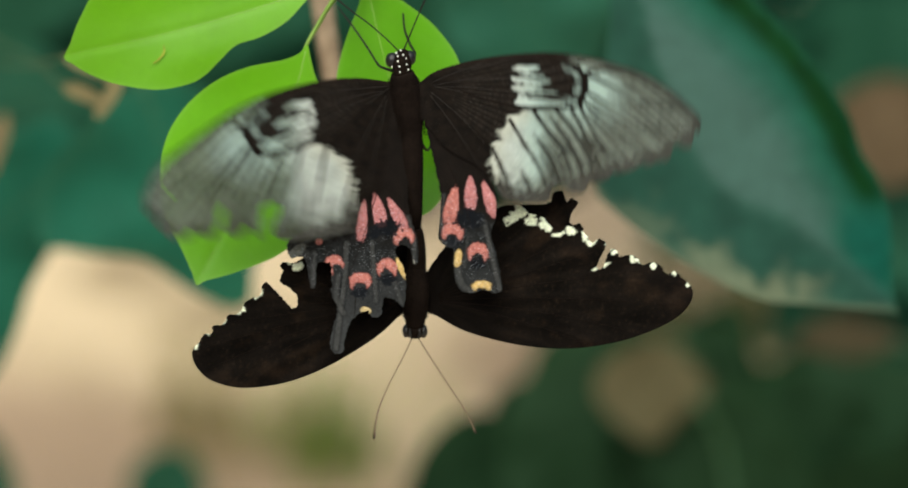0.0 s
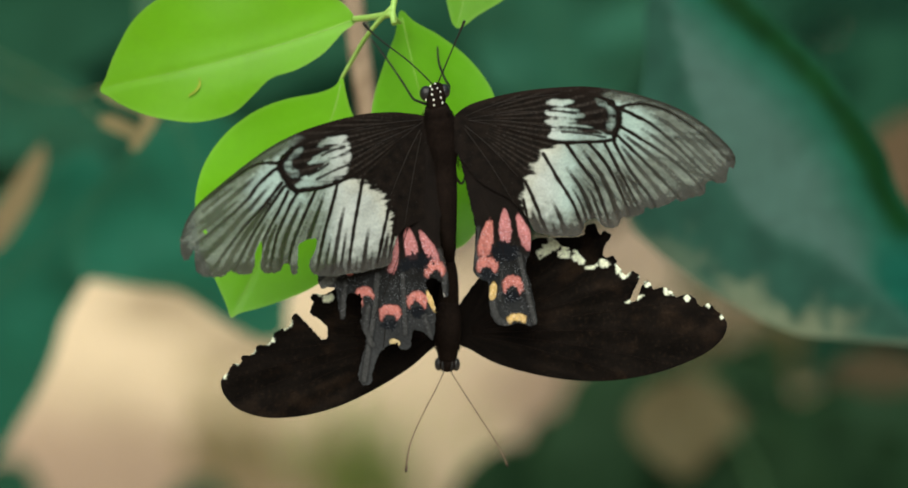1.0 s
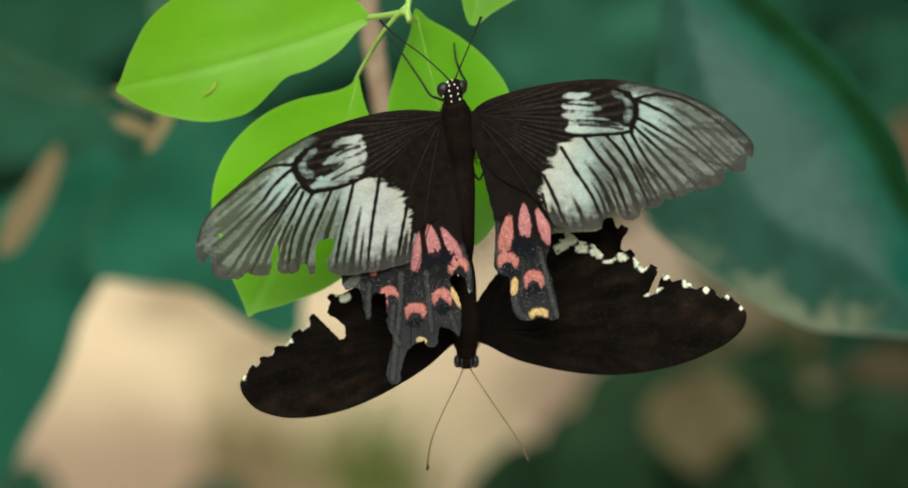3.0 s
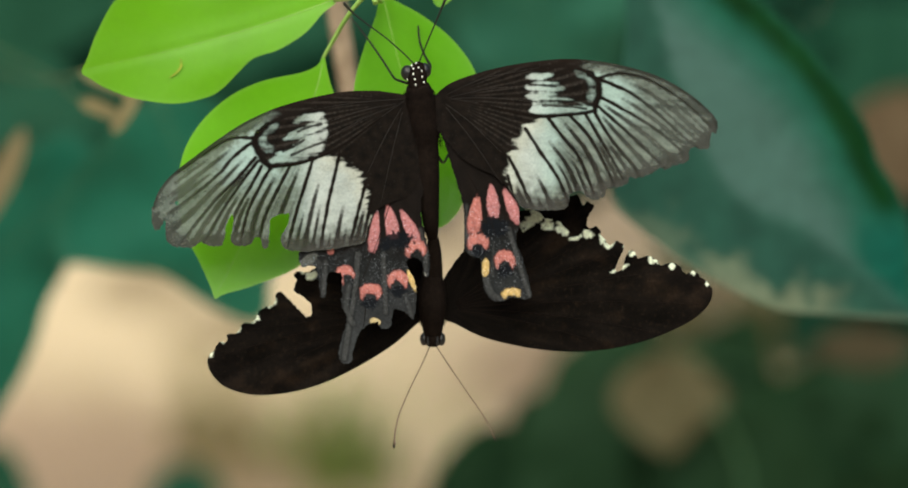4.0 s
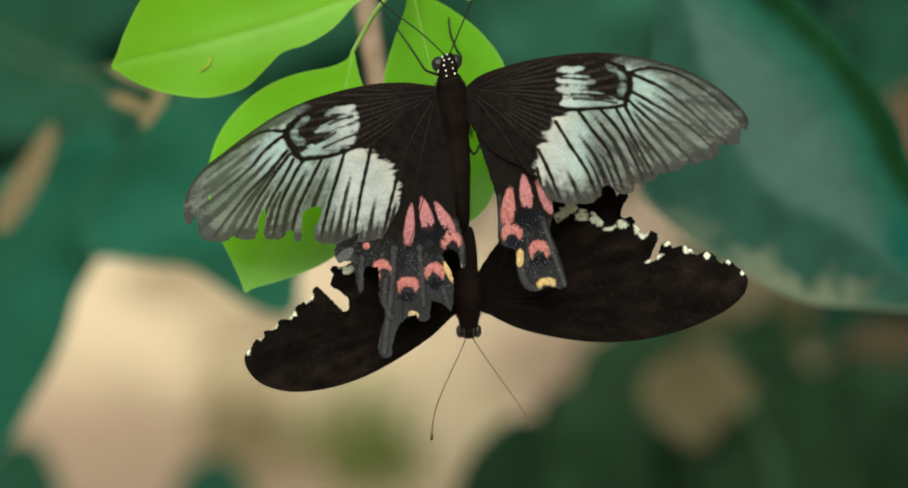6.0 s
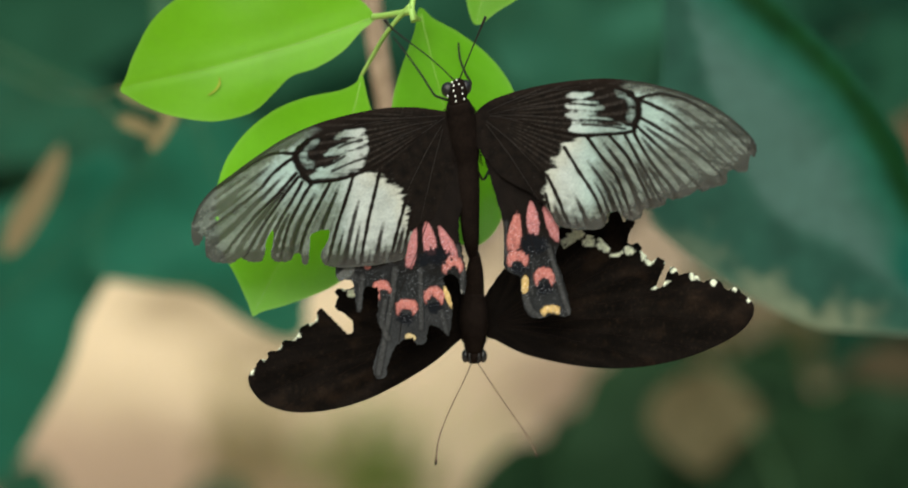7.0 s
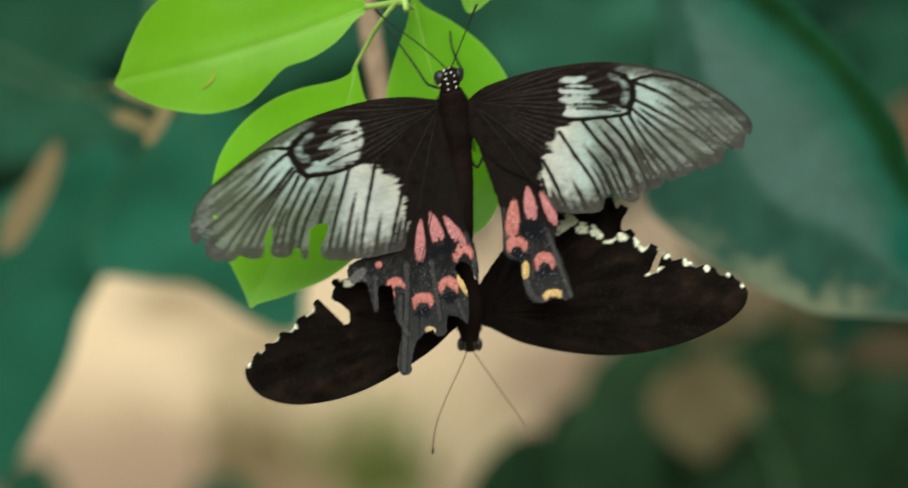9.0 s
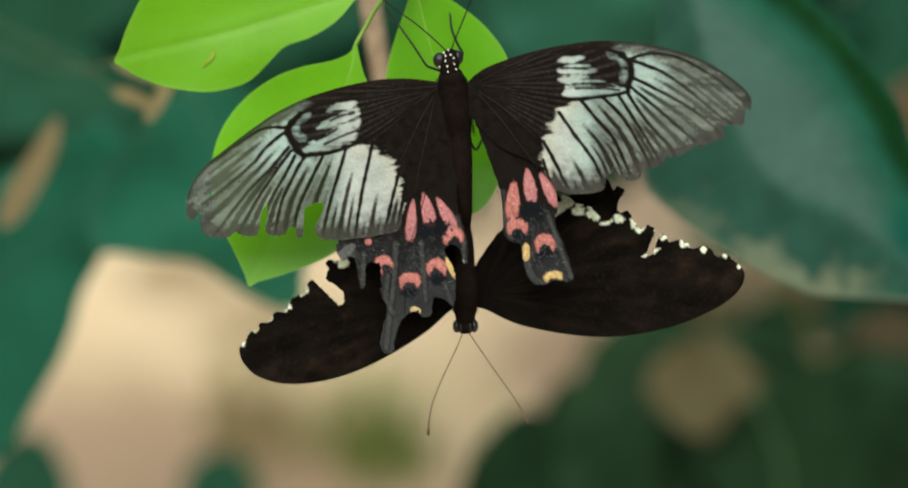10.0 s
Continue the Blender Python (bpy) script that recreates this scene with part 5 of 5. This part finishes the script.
stalked("withered_leaf", laid((146, 152), (166, 147), (206, 164), (214, 180), (200, 187), (170, 176), (150, 166)) * DRY_AT,
        laid((148, 157), (176, 164), (210, 180)) * DRY_AT, -0.1354, (0.2, 0.2), DRY, (0.18, 0.14, 0.07), (-0.52, 0.8, 0.0),
        [(-0.1042, 0.0476, -0.1954), (-0.1505, 0.0613, -0.2354), (-0.2537, 0.0204, -0.3054)], "curled dry yellow-brown leaf", wave=1.0, mat=DRY_LEAF, category="leaf", stalk=0.0006, step=1.5, thick=0.4)
stalked("withered_leaf", [(-122.3, 4.3), (-121.1, 12.8), (-115.2, 22.1), (-110.7, 28.9), (-107.5, 32.2), (-106.9, 27.5), (-109.3, 19.4), (-113.7, 11.3), (-118.2, 5.3)],
        [(-122.3, 4.6), (-113.4, 18), (-107.5, 31.9)], -0.2154, (0.3, 0.2), (0.25, 0.205, 0.11), (0.2, 0.16, 0.09), (-0.45, 1.0, 0.0),
        [(-0.1505, -0.0014, -0.2354), (-0.2166, -0.0471, -0.3054)], "dry brown leaf hanging among green leaves", wave=1.5, mat=DRY_LEAF, category="leaf", stalk=0.001, step=2.0, thick=0.4)

# brown leaf shapes added where shaded ground shows between the shrubs
stalked("withered_leaf", [(154.3, 43), (158.8, 54.2), (174.5, 63.2), (192.5, 60.9), (201.5, 43), (192.5, 25), (174.5, 21.6), (161, 29.5)],
        [(201.5, 43), (179, 40.7), (154.3, 43)], -0.5554, (0.1, 0.4), (0.17, 0.125, 0.075), (0.14, 0.10, 0.06), (0.55, 1.2, 0.0),
        [(0.2331, 0.0369, -0.5754), (0.3751, -0.1185, -0.6554)], "large brown leaf shape added in place of shaded ground", wave=2.0, mat=DRY_LEAF, category="leaf", stalk=0.0015, step=4.0, thick=0.5)
stalked("withered_leaf", [(61.5, -56.4), (64.1, -45.9), (76.3, -37.8), (90.1, -37), (96.4, -43.8), (103.8, -54.3), (92.2, -64.9), (82.7, -74.4), (68.9, -66)],
        [(97.9, -56.4), (80.5, -54.3), (63.6, -54.3)], -0.4954, (0.1, 0.4), (0.135, 0.125, 0.068), (0.12, 0.11, 0.06), (0.20, 0.96, 0.0),
        [(0.1102, -0.0767, -0.5054), (0.1213, -0.1699, -0.5254)], "low brown leaf shape added in place of shaded ground", wave=2.0, mat=DRY_LEAF, category="leaf", stalk=0.0015, step=4.0, thick=0.5)
stalked("withered_leaf", [(133, -35.3), (139.3, -29.1), (149.8, -26.6), (162.3, -29.1), (170.7, -35.3), (160.2, -41.6), (145.6, -42)],
        [(170.7, -35.8), (149.8, -34.5), (133, -35.3)], -0.4854, (0.1, 0.4), (0.075, 0.066, 0.038), (0.065, 0.056, 0.033), (0.35, 0.95, 0.0),
        [(0.1852, -0.0463, -0.4954), (0.1978, -0.1682, -0.5154)], "low brown leaf shape added in place of shaded ground", wave=2.0, mat=DRY_LEAF, category="leaf", stalk=0.0015, step=4.0, thick=0.5)


def thicket(name, label, clear, box, depths, count, seed, colour, size, foot, gaps):
    """A shrub of many broad leaves on stems. clear(x, y) says where leaves may stand, in the sprig's slope."""
    rnd = random.Random(seed)
    shrub = thing(name, BOUGH, label, "shrub")
    meshes = []
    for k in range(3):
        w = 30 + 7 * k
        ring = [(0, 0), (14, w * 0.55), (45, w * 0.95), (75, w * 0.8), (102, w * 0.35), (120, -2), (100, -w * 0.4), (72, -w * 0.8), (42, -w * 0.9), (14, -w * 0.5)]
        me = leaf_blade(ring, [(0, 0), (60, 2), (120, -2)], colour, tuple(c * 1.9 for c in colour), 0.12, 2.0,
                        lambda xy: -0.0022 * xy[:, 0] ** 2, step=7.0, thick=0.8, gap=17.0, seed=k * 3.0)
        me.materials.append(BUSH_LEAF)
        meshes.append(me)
    roots = [BOUGH.inverted() @ Vector((side * foot[0], foot[1], 0)) for side in (-1, 1)]
    stems = []
    tries = 0
    made = 0
    while made < count and tries < 4000:
        tries += 1
        u, v, d = rnd.uniform(*box[0]), rnd.uniform(*box[1]), rnd.uniform(*depths)
        if not clear(u, v) or any((u - gu) ** 2 / gw ** 2 + (v - gv) ** 2 / gh ** 2 < 1 for gu, gv, gw, gh in gaps):
            continue
        p = Vector((u * d, v * d, 0.4446 - d))
        if (BOUGH @ p).z < 0.05:
            continue
        k = size * rnd.uniform(0.75, 1.25)
        turn = Euler((radians(rnd.uniform(-45, 20)), radians(rnd.uniform(-25, 25)), radians(rnd.uniform(-200, 20))))
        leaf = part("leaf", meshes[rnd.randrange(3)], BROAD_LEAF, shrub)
        grow = Matrix.LocRotScale(p, turn, (k, k, k))
        leaf.matrix_basis = grow @ Matrix.Translation((-0.06, 0, 0))
        made += 1
        if made % 9 == 0:
            base = leaf.matrix_basis.translation
            root = roots[base.x > 0]
            stems.append(tube([root, root.lerp(base, 0.45) + Vector((0, 0.12, -0.1)), base], [0.006, 0.004, 0.0015], 0.06, 7))
    part("stem", joined(stems), STALK, shrub)


def upper(u, v):
    return v > 0.03 or (u > 0.135 and v > -0.03) or (u < -0.21 and v > -0.05)


def lower_right(u, v):
    return u > 0.02 and v < np.interp(u, [0.02, 0.035, 0.045, 0.055, 0.07, 0.11, 0.2], [-0.108, -0.085, -0.072, -0.063, -0.058, -0.060, -0.058])


def unseen_bough(u, v):
    return v > 0.21


# slopes: sideways and upwards per metre ahead of the camera
thicket("shrub", "dense dark green broad-leaved shrub in shade", upper, ((-0.29, 0.29), (-0.06, 0.17)), (1.2, 1.9), 300, 11,
        (0.014, 0.069, 0.039), 1.0, (0.85, 1.75, 0.0), [])
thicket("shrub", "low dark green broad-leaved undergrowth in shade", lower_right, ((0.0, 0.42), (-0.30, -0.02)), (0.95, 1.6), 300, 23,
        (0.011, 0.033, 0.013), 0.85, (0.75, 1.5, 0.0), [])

# a bough above the view, added to shade the ground on the right
thicket("shrub", "unseen dark green leafy bough added to shade pale earth", unseen_bough, ((-0.005, 0.26), (0.20, 0.40)), (1.9, 2.95), 300, 31,
        (0.015, 0.074, 0.042), 1.1, (1.1, 2.2, 0.0), [])


def grass_tuft(foot, count, high, lean, seed, green, label):
    """Thin bent blades that rise from one spot of the ground."""
    rnd = random.Random(seed)
    tuft = thing("grass_tuft", Matrix.Translation(foot), label, "grass", "grass tufts")
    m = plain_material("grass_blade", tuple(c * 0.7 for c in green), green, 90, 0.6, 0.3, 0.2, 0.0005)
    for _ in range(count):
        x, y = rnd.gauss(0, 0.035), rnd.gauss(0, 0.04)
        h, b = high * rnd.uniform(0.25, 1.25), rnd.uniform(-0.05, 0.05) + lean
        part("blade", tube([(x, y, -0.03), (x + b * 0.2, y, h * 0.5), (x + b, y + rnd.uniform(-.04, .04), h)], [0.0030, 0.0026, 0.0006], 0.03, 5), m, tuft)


grass_tuft((-0.235, 2.44, 0.0), 30, 0.10, -0.01, 5, (0.36, 0.31, 0.13), "dry olive grass tuft on pale earth")
grass_tuft((-0.095, 2.38, 0.0), 44, 0.10, 0.0, 6, (0.22, 0.34, 0.06), "yellow-green grass tuft on pale earth")
grass_tuft((-0.16, 2.36, 0.0), 10, 0.08, 0.0, 9, (0.40, 0.33, 0.16), "dry straw-coloured grass tuft on pale earth")
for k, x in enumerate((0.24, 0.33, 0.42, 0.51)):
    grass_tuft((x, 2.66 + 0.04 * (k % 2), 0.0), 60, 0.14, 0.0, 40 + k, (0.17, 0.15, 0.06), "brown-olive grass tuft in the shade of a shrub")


# ---- what moves: the pair sways with the sprig and the female's wings shiver ----
# t, x mm, y mm
FEMALE_SHIFT = [
    (0, -0.12, -0.02), (0.5, -0.28, -0.04), (1, -0.25, -0.02), (1.5, 0.16, 0.05), (2, 0.19, -0.02), (3.5, -0.2, 0.33),
    (4, -0.38, -0.08), (4.5, 0.0, 0.0), (5, -0.25, 0.34), (6.5, -0.06, 0.3), (7, 0.02, 0.11), (7.5, -0.51, -0.49),
    (8, -0.15, 0.21), (8.5, -0.13, 0.18), (9, -0.3, 0.21), (9.5, -0.51, 0.19), (10, -0.38, -0.2),
]
# t, x mm, y mm, turn
MALE_SHIFT = [
    (0, -0.05, -0.47, -0.94), (0.5, -0.29, -0.35, 0.27), (1, -0.33, -0.45, -0.93), (1.5, -0.06, -0.43, -0.37), (2, 0.27, -0.3, 0.54),
    (3.3, -0.23, -0.36, -0.18), (3.5, 0.43, 0.54, 0.95), (4, -0.29, 0.22, -0.16), (4.1, -0.35, 0.1, -0.3), (4.2, -0.84, -1.8, -2.56),
    (4.3, -0.3, -0.1, -0.5), (4.5, 0, 0, 0), (5, 0.47, 0.45, 0.64), (6.5, 0.68, 0.54, 0.58), (7, 0.36, 0.39, 0.03),
    (7.3, -0.5, 0.4, -1.3), (7.5, -1.63, -1.27, -3), (7.7, -0.95, 0.1, -2), (8, -0.37, 0.34, -0.94), (8.1, -0.3, 0.3, -0.9),
    (8.2, -1, -1.1, -3.2), (8.3, -0.2, 0.4, -0.4), (8.5, 0.15, 1, 1.37), (8.7, 0.1, 0.3, 0.3), (8.8, 0.13, -0.94, -2.8),
    (8.9, 0, 0.3, -0.4), (9, -0.08, 0.44, 0.02), (9.2, -0.15, 0.6, -0.4), (9.5, -0.76, 0.52, -0.26), (10, -0.57, 0.13, 0.22),
]
# t, sweep, lift in degrees
LEFT_FORE = [
    (0, 0.4, 21.0), (0.0333, 4.4, 26.0), (0.0667, 2.6, 22.5), (0.1333, 1.3, 21.7), (0.5, 1.7, 13.3), (1, 2.1, 20.1), (1.3, 1.1, 20.6),
    (1.4, 3.6, 27.6), (1.4667, -0.4, 19.9), (1.5, 0.5, 20.9), (1.5333, 1.4, 21.9), (2, -0.2, 12.0), (3.3, 3.8, 9.2),
    (3.4, 0.8, 0.8), (3.4667, -1.1, -3.0), (3.5, 0.9, 0.0), (3.5333, 2.9, 3.0), (4, -0.9, 3.9), (4.1, -0.7, 5.5),
    (4.1667, 4.5, 20.0), (4.2, 6.5, 26.0), (4.2333, 8.5, 32.0), (4.2667, 4.5, 21.0), (4.3, 1.8, 14.1), (4.4, -0.2, 10.4), (4.5, 0.0, 12.0), (4.7, 0.5, 12.5), (4.8, 3.7, 20.4),
    (4.9, 5.2, 23.7), (5, 1.2, 13.3), (6.5, -0.6, 6.9), (7, -1.1, 8.9), (7.4, -0.1, 8.1), (7.4667, 2.7, 22.2),
    (7.5, 6.2, 23.2), (7.5333, 9.7, 24.2), (7.6, 2.8, 13.8), (7.7, 0.6, 7.5), (8, 1.3, 6.9), (8.1, 1.1, 5.5),
    (8.1667, 2.4, 9.0), (8.2, 6.0, 18.0), (8.2333, 9.6, 27.0), (8.2667, 4.0, 12.0), (8.3, 0.6, 2.7), (8.5, 0.2, 0.0), (8.7, 0.4, 4.8), (8.8, 4.0, 16.5), (8.9, 1.5, 11.9),
    (8.9667, 0.2, 11.0), (9, 0.7, 12.0), (9.0333, 1.2, 13.0), (9.5, -1.1, 3.9), (10, -0.5, 3.9),
]
RIGHT_FORE = [
    (0, -0.6, 3.9), (0.0333, -3.2, 3.9), (0.0667, -2.0, 3.9), (0.1333, -1.1, 3.9), (0.5, 1.3, 8.9), (1, -1.0, 6.9), (1.3, -0.4, 9.1),
    (1.5, 0.0, 10.6), (2, 1.5, 12.0), (3.3, -0.2, 9.1), (3.4, 1.5, 10.7), (3.4667, 2.9, 9.1), (3.5, 1.6, 10.6),
    (3.5333, 0.3, 12.1), (4, 1.1, 12.0), (4.1, 0.9, 12.0), (4.1667, -4.0, 9.0), (4.2, -5.2, 8.0), (4.2333, -6.4, 7.0), (4.2667, -3.0, 9.0), (4.3, -0.7, 10.9), (4.4, 0.2, 12.0),
    (4.5, 0.0, 12.0), (4.7, 0.2, 10.8), (4.9, -1.6, 7.6), (5, 0.5, 8.9), (6.5, -0.3, 13.3), (7, -0.3, 14.4),
    (7.4, 0.0, 14.4), (7.4667, -4.1, 7.9), (7.5, -5.7, 8.9), (7.5333, -7.3, 9.9), (7.6, -2.8, 11.7), (7.7, 0.2, 14.4),
    (8, 0.4, 14.4), (8.1, 0.8, 14.9), (8.1667, -0.4, 13.5), (8.2, -3.3, 10.9), (8.2333, -6.2, 8.0), (8.2667, -1.0, 12.5), (8.3, 1.7, 15.7), (8.5, 2.6, 16.5), (8.7, 2.1, 13.5),
    (8.8, -3.3, 8.8), (8.9, 0.3, 9.3), (9, 1.2, 8.9), (9.5, 2.3, 10.6), (10, 2.9, 12.0),
]
LEFT_HIND = [
    (0, 0.9, 7.5), (0.5, 0.2, 7.5), (1, -0.3, 7.5), (1.3, 0.1, 7.5), (1.5, 0.3, 7.5), (2, -0.5, 7.5),
    (3.3, 2.3, 3.0), (3.4, 0.5, -2.5), (3.5, 0.6, -3.0), (4, -1.2, 0.3), (4.1, -0.9, 2.7), (4.2, 2, 7.5),
    (4.4, -0.2, 7.5), (4.5, 0, 7.5), (4.7, 0.8, 7.5), (4.9, 3.8, 7.5), (5, 1.9, 7.5), (6.5, -0.2, 4.9),
    (7, -2.6, 5.9), (7.4, -0.4, 6.1), (7.4667, 3.2, 7.5), (7.5, 4.7, 7.5), (7.5333, 6.2, 7.5), (7.6, 4.3, 7.5),
    (7.7, 1.2, 5.2), (8, 2.9, 4.2), (8.1, 3, 3.5), (8.2, 6, 7.5), (8.3, 3.4, -0.6), (8.5, 3.7, -2.0),
    (8.7, 3.9, 0.4), (8.8, 7.2, 7.1), (9, 4.2, 6.8), (9.5, 1.3, 1.9), (10, 0.6, 1.9),
]
RIGHT_HIND = [
    (0, -4.5, 2.4), (0.5, -1.5, 4.0), (1, -3.9, 5.4), (1.3, -3.5, 6.5), (1.5, -3.3, 8.3), (2, -1.6, 9.1),
    (3.3, -3, 7.6), (3.4, -0.5, 8.4), (3.5, -0.4, 8.1), (4, -0.2, 9.5), (4.1, -0.2, 8.8), (4.2, -8.5, 7.2),
    (4.3, -1.5, 8.3), (4.4, 0, 9.5), (4.5, 0, 9.5), (4.7, 0.4, 8.5), (4.8, -0.8, 6.9), (4.9, -1.5, 6.1),
    (5, 1.1, 6.8), (6.5, 1.1, 9.5), (7, -0.5, 9.5), (7.4, -0.9, 8.0), (7.5, -5.9, 6.4), (7.6, -4.5, 8.9),
    (7.7, -1.2, 9.5), (8, -1.5, 9.5), (8.1, -0.4, 9.5), (8.2, -2.6, 9.4), (8.3, 2, 9.5), (8.5, 4.3, 9.5),
    (8.7, 3.2, 9.5), (8.8, -5.5, 7.4), (8.9, 0.9, 7.6), (9, 1.6, 7.4), (9.5, 2.7, 8.2), (10, 2.5, 9.5),
]
MALE_LEFT = [
    (0, 0.8, 17.5), (0.5, 0.4, 10.6), (1, 0.4, 10.6), (1.5, 0.5, 13.3), (2, 0.5, 6.9), (3.5, 0.4, 3.9),
    (4, 0.3, 0.0), (4.5, 0.5, 12.0), (5, 0.6, 13.3), (6.5, 0.3, 13.3), (7, 0.2, 3.9), (7.5, 0.6, 0.0),
    (8, 0.1, 0.0), (8.5, 0.2, 3.9), (9, 0.2, 13.3), (9.5, 0.1, 3.9), (10, 0.0, 3.9),
]
MALE_RIGHT = [
    (0, -0.3, 15.5), (0.5, 0.2, 12.0), (1, 0.1, 13.3), (1.5, 0.3, 10.6), (2, 0.3, 8.9), (3.5, 0.0, 10.6),
    (4, 0.4, 8.9), (4.5, 0.0, 12.0), (5, -0.1, 12.0), (6.5, 0.3, 10.6), (7, 0.4, 10.6), (7.5, -0.1, 10.6),
    (8, 0.7, 6.9), (8.5, 0.5, 6.9), (9, 0.2, 13.3), (9.5, 0.4, 12.0), (10, 0.5, 10.6),
]


def motions():
    walk(female, [(t, BOUGH @ pose((FEMALE_HOME[0] + x) * MM, (FEMALE_HOME[1] + y) * MM, 0)) for t, x, y in FEMALE_SHIFT])
    walk(male, [(t, BOUGH @ pose((MALE_HOME[0] + x) * MM * FAR, (MALE_HOME[1] + y) * MM * FAR, MALE_DEEP * MM, 0, 0, turn)) for t, x, y, turn in MALE_SHIFT])
    wing_path(*left_fore, LEFT_FORE, 1)
    wing_path(*right_fore, RIGHT_FORE, -1)
    wing_path(*left_hind, LEFT_HIND, 1)
    wing_path(*right_hind, RIGHT_HIND, -1)
    wing_path(*male_left, MALE_LEFT, 1)
    wing_path(*male_right, MALE_RIGHT, -1)
    wing_path(*male_left_hind, MALE_LEFT, 1)
    wing_path(*male_right_hind, MALE_RIGHT, -1)


motions()
